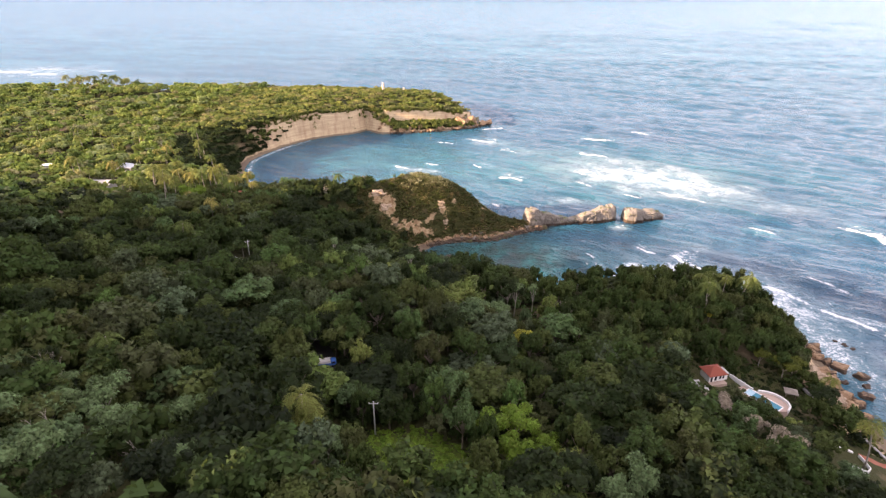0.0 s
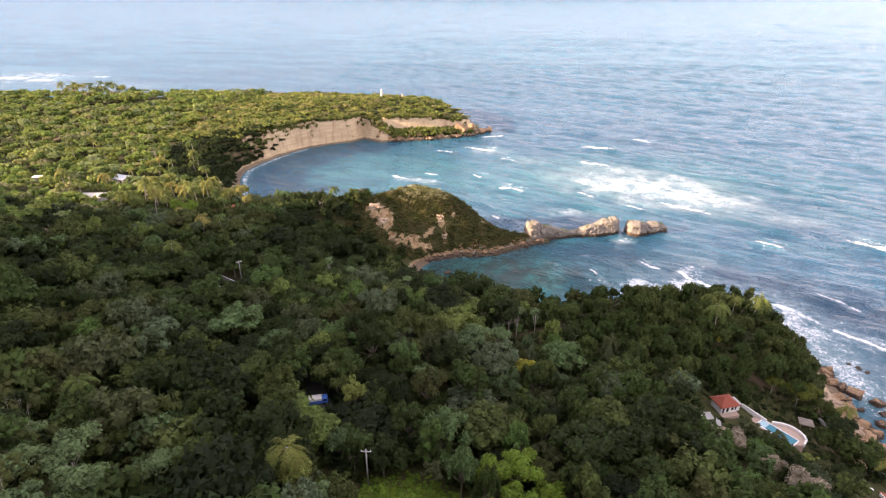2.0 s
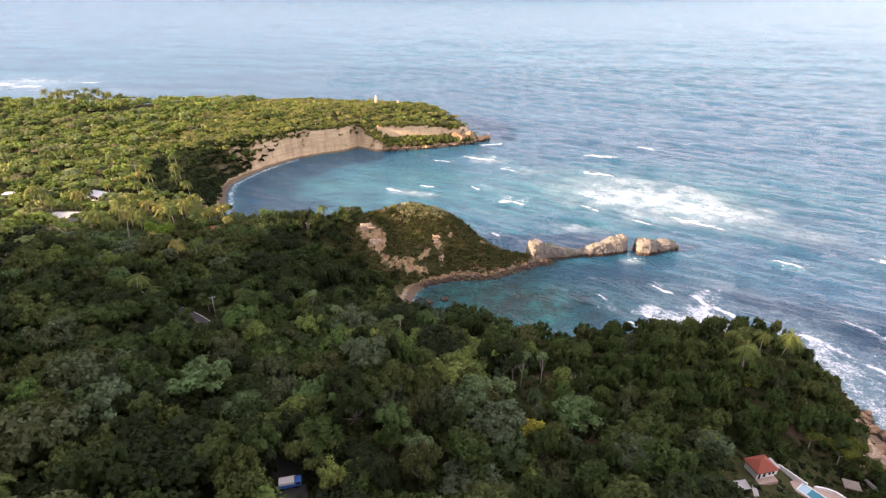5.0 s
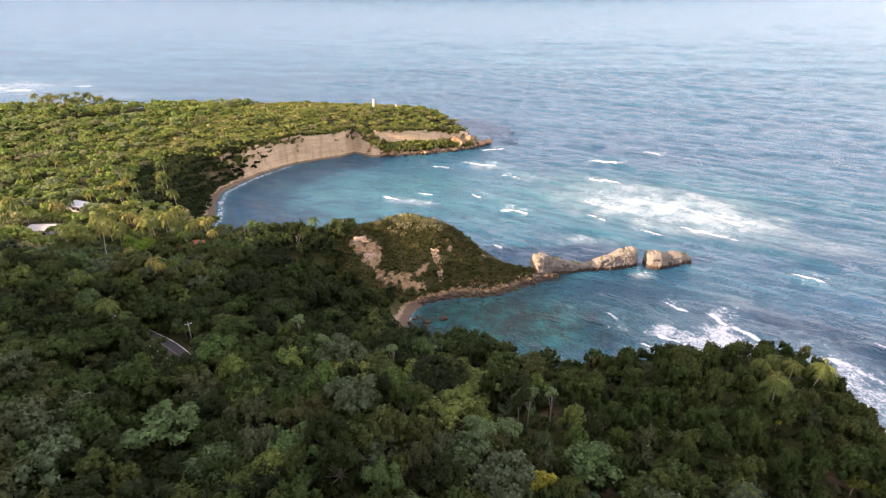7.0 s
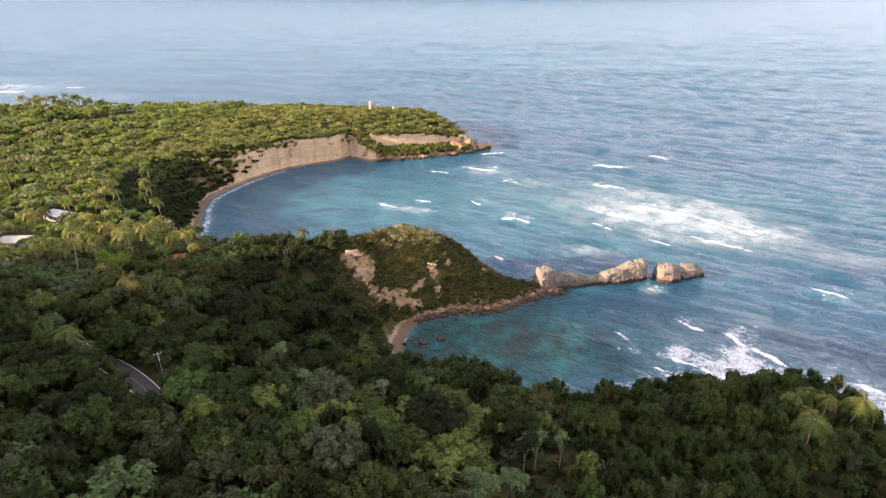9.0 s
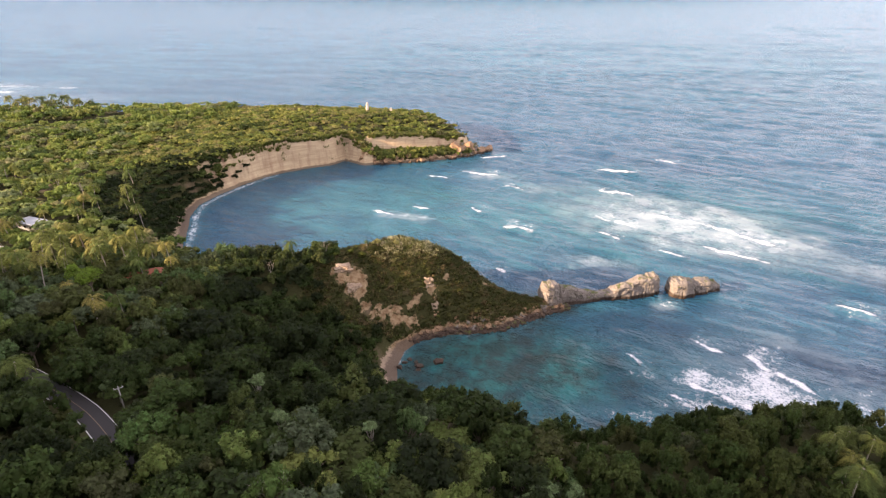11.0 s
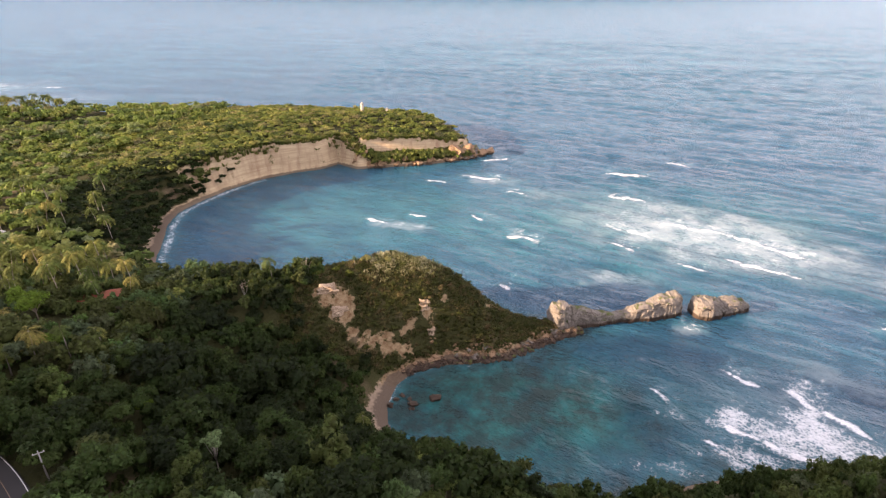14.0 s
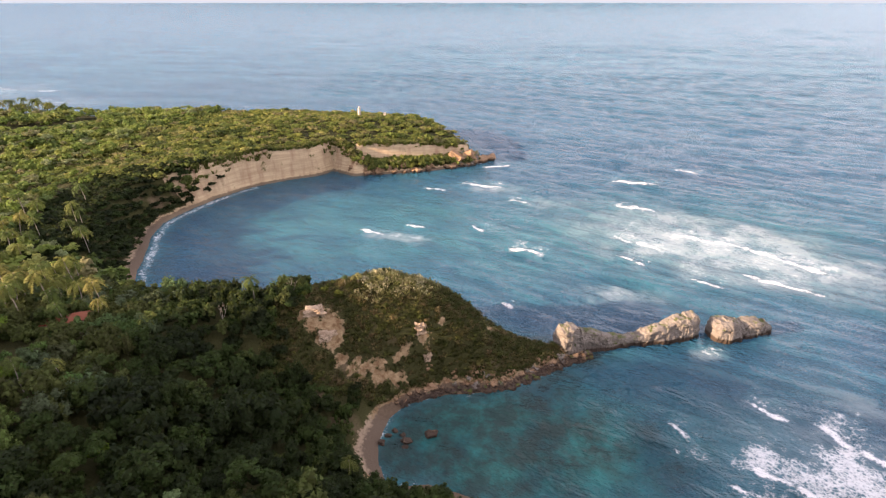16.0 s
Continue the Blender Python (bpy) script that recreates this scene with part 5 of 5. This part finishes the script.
for seed, line in ((5, [(93.2, 300.6, 2.6, 5.2), (94.2, 300.8, 3.8, 6.6), (98, 301.6, 4.4, 6.9), (101.5, 302.4, 4.2, 6.3), (103.8, 303, 3.4, 5.2)]), (8, [(103.2, 302.8, 3.2, 4.8), (106, 303.4, 3.8, 5.6), (110, 304.2, 3.6, 5.4), (114, 305, 2.8, 4.4), (116.8, 305.6, 1.8, 2.6)])):
    islet = ridge_rock("rock_islet", line, M_ROCK, seed, "pale limestone islet with a grassy top in the surf", "rock")
    tagged(islet, "pale limestone islet with a grassy top in the surf", "rock", "islet rocks")

for seed, (x, y), (w, dd, h) in ((41, (-44.5, 276.5), (3.0, 1.8, 1.6)), (42, (-40, 272), (2.6, 1.6, 1.4)), (47, (-11, 277), (1.6, 1.2, 1.8)), (48, (-8.5, 273), (1.1, 0.9, 1.2)), (49, (118, 156), (3.0, 3.4, 2.6)), (50, (113, 149), (2.4, 2.6, 2.2)), (51, (121, 147), (3.2, 2.6, 2.0))):
    crag = tagged(part("rock_outcrop", lump(seed, (w, dd, h), 0.45, 0.3, 4), M_TAN_ROCK), "tan broken rock outcrop on a bare slope", "rock", "rock outcrops")
    crag.matrix_basis = pose(x, y, height_at(x, y) - 0.3, 0, 0, seed * 31)

BOULDERS = [part("boulder", lump(20 + k, (1.0, 0.8, 0.65), 0.5, 0.3, 2), M_RED_ROCK if k % 2 else M_ROCK) for k in range(6)]
for b in BOULDERS:
    tagged(b, "weathered brown limestone boulder at the water's edge", "boulder", "boulders along the shore")
r = np.random.RandomState(12)
spots_for = []


def along_shore(line, count, inward, size0, size1):
    line = np.array(line, float)
    run = np.append(0, np.cumsum(np.hypot(*np.diff(line, axis=0).T)))
    for _ in range(count):
        q = r.uniform(0, run[-1])
        x, y = np.interp(q, run, line[:, 0]), np.interp(q, run, line[:, 1])
        near_x, near_y = np.interp(q + 1.0, run, line[:, 0]) - np.interp(q - 1.0, run, line[:, 0]), np.interp(q + 1.0, run, line[:, 1]) - np.interp(q - 1.0, run, line[:, 1])
        long, off = math.hypot(near_x, near_y) + 1e-6, inward * (abs(r.normal()) - 0.35)
        spots_for.append((x - near_y / long * off, y + near_x / long * off, r.uniform(size0, size1) * (1.4 if r.uniform() < 0.15 else 1)))


along_shore([(-17, 259), (-8, 263.5), (-1, 266.5), (10, 267.5), (18, 268.5), (31, 277.5), (40, 283.5), (47, 286)], 300, 2.4, 0.3, 0.95)
along_shore([(-78, 499), (-62, 500.5), (-46, 503.5), (-21, 511), (-5, 519), (8, 524), (20, 540), (24, 546)], 66, 3.0, 0.8, 2.4)
along_shore([(-2, 527), (10, 532), (19, 539), (26, 546)], 26, 3.5, 1.8, 4.4)
along_shore([(125, 140), (128, 150), (130, 165), (132, 178)], 32, 4, 0.8, 2.2)
along_shore([(-20, 243), (-12, 242), (-16, 250)], 9, 2.0, 0.5, 1.1)
spots_for += [(-6, 248, 1.6), (134, 166, 2.6), (139, 161, 2.2), (134, 151, 2.0), (128, 146, 1.6), (125, 156, 2.4), (126, 151, 1.3), (124, 161, 1.5), (131, 158, 1.2), (122, 142, 1.2), (120, 137, 1.4), (127, 140, 1.8), (137, 156, 1.4), (146.5, 178, 0.9), (145, 180.5, 1.0), (143, 183, 0.8)]
# The small stones of the spur's foot lie as rubble; the larger ones are boulders.
small = [q for q in spots_for[6:] if q[2] < 0.72]
spots_for = spots_for[:6] + [q for q in spots_for[6:] if q[2] >= 0.72]
chips = []
for k in range(5):
    bm = lump(60 + k, (1.0, 0.8, 0.65), 0.5, 0.3, 2)
    bm.verts.index_update()
    chips.append((np.array([q.co[:] for q in bm.verts]), np.array([[q.index for q in face.verts] for face in bm.faces])))
    bm.free()
small += [(x + r.uniform(-1.2, 1.2), y + r.uniform(-0.4, 1.6), s * r.uniform(0.4, 0.8)) for x, y, s in small for _ in range(3)]
rows = [(r.randint(5), x, y, max(height_at(x, y), -0.3) + s * 0.1, r.uniform(0, 6.28), s, s, 0.5) for x, y, s in small]
tagged(scattered("rubble", chips, rows, M_RED_ROCK), "reddish-brown rubble along the foot of the knoll", "rubble", kind="stuff")
for n, (x, y, s) in enumerate(spots_for):
    b = BOULDERS[n] if n < 6 else copy_thing(BOULDERS[2 * r.randint(3) + 1 if x > 110 or x < 0 else r.randint(6)], Matrix.Identity(4))
    b.matrix_basis = pose(x, y, max(height_at(x, y), -0.3) + s * 0.15, r.uniform(-25, 25), r.uniform(-25, 25), r.uniform(0, 360)) @ Matrix.Diagonal((s, s, s, 1))

# ---- road and what stands along it ----
line = np.array(ROAD, float)
run = np.append(0, np.cumsum(np.hypot(*np.diff(line, axis=0).T)))
qs = np.arange(0, run[-1], 2.0)
mids = np.stack([np.interp(qs, run, line[:, 0]), np.interp(qs, run, line[:, 1])], -1)
for _ in range(6):
    mids[1:-1] = (mids[:-2] + 2 * mids[1:-1] + mids[2:]) / 4
ways = np.gradient(mids, axis=0)
ways /= np.linalg.norm(ways, axis=1, keepdims=True)
rights = np.stack([ways[:, 1], -ways[:, 0]], -1)
level = ground_height(mids[:, 0], mids[:, 1])[0]
edge = np.maximum(ground_height(*(mids + rights * 3).T)[0], ground_height(*(mids - rights * 3).T)[0])
level = np.convolve(np.pad(np.maximum(level, edge - 0.2), 4, "edge"), np.ones(9) / 9, "valid") + 0.3


def strip(name, off0, off1, rise, material, thick=0.0, first=0):
    verts, faces = [], []
    for (mx, my), (rx, ry), z in zip(mids[first:], rights[first:], level[first:]):
        verts += [(mx + rx * off0, my + ry * off0, z + rise), (mx + rx * off1, my + ry * off1, z + rise)]
        if thick:
            verts += [(mx + rx * off1 * 1.12, my + ry * off1 * 1.12, z - thick), (mx + rx * off0 * 1.12, my + ry * off0 * 1.12, z - thick)]
    w = 4 if thick else 2
    for n in range(len(mids) - 1 - first):
        for k in range(w if thick else 1):
            a, b = n * w + k, n * w + (k + 1) % w
            faces.append((a, a + w, b + w, b))
    return mesh_from(name, verts, faces, material)


road = tagged(part("road", strip("road", -2.9, 2.9, 0, M_ASPHALT, 1.2)), "narrow grey asphalt road through the woods", "road", kind="structure")
part("edge_line", strip("edge_line", 2.62, 2.76, 0.012, M_LINE, 0.0, 36), None, road, "white painted edge line")
part("edge_line", strip("edge_line", -2.76, -2.62, 0.012, M_LINE, 0.0, 36), None, road, "white painted edge line")
part("centre_line", strip("centre_line", -0.08, 0.08, 0.012, plain("faded_yellow_paint", (0.17, 0.12, 0.08), 0.8), 0.0, 36), None, road, "faded yellow centre line")

pole_model = group_of("utility_pole", "grey concrete utility pole with a crossarm beside the road", "utility pole", "poles along the road")
mesh_part("post", [tube([(0, 0, -0.5), (0, 0, 4.5), (0, 0, 9.0)], [0.19, 0.16, 0.12], 8)], M_CONCRETE, pole_model)
part("crossarm", box(bmesh.new(), -1.0, -0.07, 8.3, 1.0, 0.07, 8.48, 0.02), M_CONCRETE, pole_model)
for ix in (-0.9, 0.0, 0.9):
    mesh_part("insulator", [tube([(ix, 0, 8.48), (ix, 0, 8.6), (ix, 0, 8.78)], [0.04, 0.07, 0.05], 8)], M_WHITE, pole_model)
for n, (x, y, turn) in enumerate(((-17.6, 91.5, 0), (-45.0, 144.5, 25), (-81, 190.0, 35))):
    pole = pole_model if n == 0 else copy_thing(pole_model, Matrix.Identity(4))
    pole.matrix_basis = pose(x, y, height_at(x, y), 0, 0, turn)


def truck():
    t = tagged(new("truck"), "small blue truck with a white roof on the road", "truck")
    part("body", box(bmesh.new(), -2.1, -0.85, 0.55, 1.0, 0.85, 1.35, 0.06), M_BLUE, t)
    part("cargo_cover", box(bmesh.new(), -2.1, -0.87, 1.36, 0.9, 0.87, 2.05, 0.08), M_WHITE, t, "white cargo cover")
    cab = part("cab", box(bmesh.new(), 1.0, -0.84, 0.55, 2.3, 0.84, 1.9, 0.14), M_BLUE, t)
    part("windscreen", box(bmesh.new(), 2.24, -0.7, 1.2, 2.33, 0.7, 1.75, 0.02), M_DARK, cab)
    part("side_window", box(bmesh.new(), 1.25, -0.87, 1.2, 2.0, -0.83, 1.72, 0.01), M_DARK, cab)
    part("rack", box(bmesh.new(), -2.1, 0.5, 2.12, 1.2, 0.62, 2.22, 0.02), M_WHITE, t, "white roof rail")
    for wx in (-1.4, 1.5):
        for wy in (-0.8, 0.8):
            wheel = mesh_part("wheel", [tube([(wx, wy - 0.1, 0.36), (wx, wy + 0.1, 0.36)], [0.36, 0.36], 14)], M_RUBBER, t)
    return t


# Tall trees crowd the seaward side of the road.
for n, q in enumerate(range(2, 2 * len(mids), 2)):
    side = 1 if q < len(mids) else -1
    q %= len(mids)
    x, y = mids[q] + rights[q] * side * ((3.9 if mids[q][1] < 150 else 4.7) + 0.8 * math.sin(n * 1.7))
    if -115 < x < -72 or math.hypot(x + 31.5, y - 110) < 6.5 or math.hypot(x + 43, y - 140.5) < 4 or math.hypot(x + 16.5, y - 88) < 5 or math.hypot(x + 6, y - 80) < 12:
        continue
    twin = copy_thing(MODELS[n % len(MODELS)], pose(x, y, height_at(x, y) - 0.3, 0, 0, n * 77))
    twin.scale = (1.3, 1.3, 1.35 + 0.2 * math.sin(n * 2.3))

k = int(np.argmin(np.hypot(mids[:, 0] + 32.3, mids[:, 1] - 113)))
truck().matrix_basis = pose(mids[k, 0], mids[k, 1], level[k] + 0.01, 0, 0, 16) @ Matrix.Diagonal((0.98, 0.98, 0.98, 1))


# ---- houses ----
def hip_roof(bm, x0, y0, x1, y1, z, rise, over=0.6, thick=0.18):
    x0, y0, x1, y1 = x0 - over, y0 - over, x1 + over, y1 + over
    half = min(x1 - x0, y1 - y0) / 2
    if x1 - x0 > y1 - y0:
        ridge = [(x0 + half, (y0 + y1) / 2), (x1 - half + 0.01, (y0 + y1) / 2)]
    else:
        ridge = [((x0 + x1) / 2, y0 + half), ((x0 + x1) / 2, y1 - half + 0.01)]
    low = [bm.verts.new((x, y, z - thick)) for x, y in ((x0, y0), (x1, y0), (x1, y1), (x0, y1))]
    eave = [bm.verts.new((x, y, z)) for x, y in ((x0, y0), (x1, y0), (x1, y1), (x0, y1))]
    top = [bm.verts.new((x, y, z + rise)) for x, y in ridge]
    bm.faces.new(list(reversed(low)))
    for k in range(4):
        bm.faces.new((low[k], low[(k + 1) % 4], eave[(k + 1) % 4], eave[k]))
    if x1 - x0 > y1 - y0:
        sides = ((0, 1, (1, 0)), (1, 2, (1,)), (2, 3, (0, 1)), (3, 0, (0,)))
    else:
        sides = ((0, 1, (0,)), (1, 2, (1, 0)), (2, 3, (1,)), (3, 0, (0, 1)))
    for a, b, tops in sides:
        bm.faces.new([eave[a], eave[b]] + [top[q] for q in tops])
    return bm


def house(name, w, d, wall_h, rise, roof_mat, wall_mat, label, openings, at):
    """A small house with a hipped roof. openings on its front: (middle, width, sill, height, kind)."""
    h = tagged(new(name), label, "house")
    part("wall", box(bmesh.new(), -w / 2, -d / 2, -1.2, w / 2, d / 2, wall_h, 0.03), wall_mat, h)
    part("roof", hip_roof(bmesh.new(), -w / 2, -d / 2, w / 2, d / 2, wall_h + 0.15, rise), roof_mat, h)
    for mid, wide, sill, tall, kind in openings:
        hole = part(kind, box(bmesh.new(), mid - wide / 2, -d / 2 - 0.04, sill, mid + wide / 2, -d / 2 + 0.05, sill + tall), M_DARK, h, "dark recessed " + kind)
        part("frame", box(bmesh.new(), mid - wide / 2 - 0.08, -d / 2 - 0.07, sill + tall, mid + wide / 2 + 0.08, -d / 2 + 0.02, sill + tall + 0.1), M_WOOD, hole)
    h.matrix_basis = at
    return h


HZ = height_at(75, 138.5)
villa = house("cottage", 6.2, 5.0, 2.6, 2.0, M_TILE, M_WHITE, "small white cottage with a red hipped roof by the pool", [(-2.2, 0.8, 0.0, 2.0, "door"), (-0.6, 0.9, 0.3, 1.7, "door"), (1.2, 0.8, 0.8, 1.1, "window"), (2.4, 0.7, 0.8, 1.1, "window")], pose(76, 139.6, HZ + 0.5, 0, 0, 14) @ Matrix.Diagonal((0.84, 0.84, 0.84, 1)))
part("lean_to", box(bmesh.new(), 3.1, -1.6, -0.8, 5.0, 1.8, 1.9, 0.04), M_WHITE, villa, "low whitewashed lean-to")
part("lean_to_roof", box(bmesh.new(), 2.95, -1.9, 1.93, 5.3, 2.1, 2.08, 0.03), M_CONCRETE, villa, "beige flat lean-to roof")
part("porch_slab", box(bmesh.new(), -3.4, -4.4, -1.2, 3.0, -2.52, -0.02, 0.03), M_TERRACE, villa, "paved porch")

# The terrace: a deck with a round end, a long pool let into it, a low white wall round the edge.
TZ = 11.0
deck_line = [(82.4, 139.6), (87.6, 141.4), (90.4, 138.6), (92.6, 138.2), (94.6, 137.2), (95.8, 135.6), (96.5, 133.6), (96.2, 131.8), (94.8, 130.2), (92.2, 130.3), (85.2, 137.5)]
bm = bmesh.new()
top = [bm.verts.new((x, y, TZ)) for x, y in deck_line]
low = [bm.verts.new((x, y, TZ - 5)) for x, y in deck_line]
bm.faces.new(list(reversed(top)))
for k in range(len(top)):
    bm.faces.new((low[k], top[k], top[(k + 1) % len(top)], low[(k + 1) % len(top)]))
terrace = tagged(part("terrace", bm, M_TERRACE), "pinkish paved terrace with a rounded end and white parapet", "terrace")
bm = bmesh.new()
for (ax, ay), (bx, by) in zip(deck_line[2:8], deck_line[3:9]):
    long = math.hypot(bx - ax, by - ay)
    box(bm, -0.12, -0.22, TZ - 0.4, long + 0.12, 0.22, TZ + 0.7, 0.0, Matrix.Translation((ax, ay, 0)) @ Matrix.Rotation(math.atan2(by - ay, bx - ax), 4, "Z"))
part("parapet", bm, M_WHITE, terrace, "white rendered parapet wall")
pool = tagged(new("swimming_pool"), "long narrow swimming pool with turquoise water and white edge", "pool")
bm = bmesh.new()
for y0, y1 in ((-1.85, -1.55), (1.4, 1.7)):
    box(bm, -5.4, y0, -0.5, 5.0, y1, 0.16, 0.03)
for x0, x1 in ((-5.4, -5.1), (4.7, 5.0)):
    box(bm, x0, -1.55, -0.5, x1, 1.4, 0.16, 0.03)
part("coping", bm, M_WHITE, pool)
part("pool_water", box(bmesh.new(), -3.0, -1.55, -0.4, 4.7, 1.4, 0.08), M_POOL, pool, "clear turquoise water")
part("shallow_ledge", box(bmesh.new(), -5.1, -1.55, -0.4, -3.004, 1.4, 0.1), M_SHALLOW, pool, "pale blue shallow end")
pool.matrix_basis = pose(90.2, 134.9, TZ, 0, 0, -54)
wall = tagged(new("garden_wall"), "low white garden wall stepping down to the terrace", "wall")
for k in range(6):
    x, y = 84.2 + k * 0.82, 144.7 - k * 0.88
    part("wall_block", box(bmesh.new(), 0, -0.18, TZ - 2, 1.19, 0.18, TZ + 1.7 - k * 0.2, 0.03, Matrix.Translation((x, y, 0)) @ Matrix.Rotation(math.atan2(-0.88, 0.82), 4, "Z")), M_WHITE, wall)
hut = tagged(new("shade_canopy"), "grey-white fabric shade canopy on posts by the path", "canopy")
bm = bmesh.new()
for px, py in ((-1.8, -1.3), (1.8, -1.3), (1.8, 1.3), (-1.8, 1.3)):
    part("post", box(bmesh.new(), px - 0.05, py - 0.05, -0.5, px + 0.05, py + 0.05, 2.3), M_WOOD, hut)
bmesh.ops.create_grid(bm, x_segments=8, y_segments=8, size=1)
for q in bm.verts:
    q.co = Vector((q.co.x * 2.1, q.co.y * 1.6, 2.3 - 0.35 * (1 - q.co.x**2) * (1 - q.co.y**2) + 0.25 * q.co.y))
bmesh.ops.solidify(bm, geom=bm.faces[:], thickness=0.04)
part("canopy", bm, M_CONCRETE, hut, "sagging grey-white fabric")
hut.matrix_basis = pose(67.5, 131.8, height_at(67.5, 131.8) + 0.1, 0, 0, 10) @ Matrix.Diagonal((0.75, 0.75, 0.8, 1))
shelter = tagged(new("thatched_shelter"), "small shelter with a grey thatched roof near the shore", "shelter")
for px, py in ((-1.3, -1.0), (1.3, -1.0), (1.3, 1.0), (-1.3, 1.0)):
    part("post", box(bmesh.new(), px - 0.07, py - 0.07, -0.8, px + 0.07, py + 0.07, 2.1), M_WOOD, shelter)
part("roof", hip_roof(bmesh.new(), -1.4, -1.1, 1.4, 1.1, 2.1, 0.8, 0.5, 0.2), M_THATCH, shelter, "grey weathered thatch")
shelter.matrix_basis = pose(102.5, 142, height_at(102.5, 142), 0, 0, -20)


def path_wall(name, pts, half, rise, material, label, category):
    """A low wall or path laid over the ground along pts."""
    line = np.array(pts, float)
    run = np.append(0, np.cumsum(np.hypot(*np.diff(line, axis=0).T)))
    q = np.arange(0, run[-1], 0.8)
    c = np.stack([np.interp(q, run, line[:, 0]), np.interp(q, run, line[:, 1])], -1)
    w = np.gradient(c, axis=0)
    w /= np.linalg.norm(w, axis=1, keepdims=True)
    verts, faces = [], []
    z = ground_height(c[:, 0], c[:, 1])[0]
    for (x, y), (u, v), g in zip(c, w, z):
        for s, up in ((-1, -0.6), (-1, rise), (1, rise), (1, -0.6)):
            verts.append((x - v * half * s, y + u * half * s, g + up))
    for n in range(len(c) - 1):
        for k in range(3):
            a = n * 4 + k
            faces.append((a, a + 1, a + 5, a + 4))
    faces += [(0, 3, 2, 1), tuple(len(verts) - 4 + k for k in (0, 1, 2, 3))]
    return tagged(part(name, mesh_from(name, verts, faces, material)), label, category)


path_wall("garden_path", [(72, 134.5), (71, 131), (69.5, 127), (66, 122)], 0.6, 0.12, M_CONCRETE, "pale stepped stone path below the cottage", "path")
path_wall("stone_wall", [(109, 146), (113, 140), (116, 133), (119, 126), (120, 119)], 0.35, 0.9, M_CONCRETE, "dry stone sea wall along the garden edge", "wall")
path_wall("low_wall", [(103, 120.5), (108, 119.5)], 0.3, 0.5, M_WHITE, "low white wall at the edge of the lawn", "wall")
path_wall("lawn_border", [(101.5, 112), (105, 110.5), (107.5, 112.5), (108.5, 119)], 0.12, 0.9, M_WHITE, "thin white railing wall beside the lawn", "wall")
path_wall("brick_walk", [(109.5, 118.6), (114, 118.4), (119, 118)], 1.3, 0.14, M_ORANGE, "orange brick walk across the lawn", "path")

# Houses among the palms.
house("bungalow", 7.5, 5.5, 2.5, 1.9, M_ORANGE, M_RENDER_WALL, "bungalow with an orange hipped tile roof among palms", [(0, 1.6, 0.6, 1.4, "window"), (-2.6, 1, 0, 2.0, "door")], pose(-116.0, 270.0, height_at(-116.0, 270.0) - 0.2, 0, 0, 25) @ Matrix.Diagonal((0.85, 0.85, 0.85, 1)))
house("red_roof_house", 5.5, 4.5, 2.3, 1.4, M_TILE, M_RENDER_WALL, "low house with a dark red roof under the palms", [(0, 1.4, 0.6, 1.3, "window")], pose(-122.5, 267.0, height_at(-122.5, 267.0) - 0.5, 0, 0, 15) @ Matrix.Diagonal((0.85, 0.85, 0.85, 1)))


def flat_house(x, y, w, d, h, roof_mat, label, turn):
    b = tagged(new("flat_roofed_house"), label, "house", "flat-roofed houses")
    part("wall", box(bmesh.new(), -w / 2, -d / 2, -1.5, w / 2, d / 2, h, 0.03), M_CONCRETE, b)
    part("roof", box(bmesh.new(), -w / 2 - 0.5, -d / 2 - 0.5, h + 0.003, w / 2 + 0.5, d / 2 + 0.5, h + 0.25, 0.03), roof_mat, b)
    for k in (-0.3, 0.0, 0.3):
        part("window", box(bmesh.new(), w * k - 0.7, -d / 2 - 0.03, 0.9, w * k + 0.7, -d / 2 + 0.04, 2.1), M_DARK, b, "dark window opening")
    b.matrix_basis = pose(x, y, height_at(x, y) + 0.3, 0, 0, turn)


flat_house(-205, 294, 13, 8, 3.0, M_CONCRETE, "unpainted concrete house with a flat roof", 3)
flat_house(-212, 333, 13, 7, 3.2, M_METAL_ROOF, "long house with a pale sheet metal roof", -20)
flat_house(-262, 330, 5, 4, 3.5, M_WHITE, "small white house among the trees", 10)

# The light on the far head.
light = tagged(new("lighthouse"), "small weathered white light tower on the headland", "lighthouse")
LX, LY = -85.5, 600.0
mesh_part("tower", [tube([(0, 0, -1), (0, 0, 4), (0, 0, 6.6)], [1.5, 1.35, 1.2], 12)], M_WASHED, light)
mesh_part("gallery", [tube([(0, 0, 6.6), (0, 0, 6.9)], [1.6, 1.6], 12)], M_CONCRETE, light)
mesh_part("lantern", [tube([(0, 0, 6.9), (0, 0, 8.0), (0, 0, 8.6)], [0.95, 0.95, 0.15], 10)], M_WASHED, light)
light.matrix_basis = pose(LX, LY, height_at(LX, LY))
mark = tagged(new("marker_hut"), "small white marker hut on the headland", "hut")
part("wall", box(bmesh.new(), -0.9, -0.9, -0.5, 0.9, 0.9, 4.2, 0.05), M_WASHED, mark)
part("roof", box(bmesh.new(), -1.1, -1.1, 4.2, 1.1, 1.1, 4.5, 0.05), M_CONCRETE, mark)
mark.matrix_basis = pose(-64, 602, height_at(-64, 602))
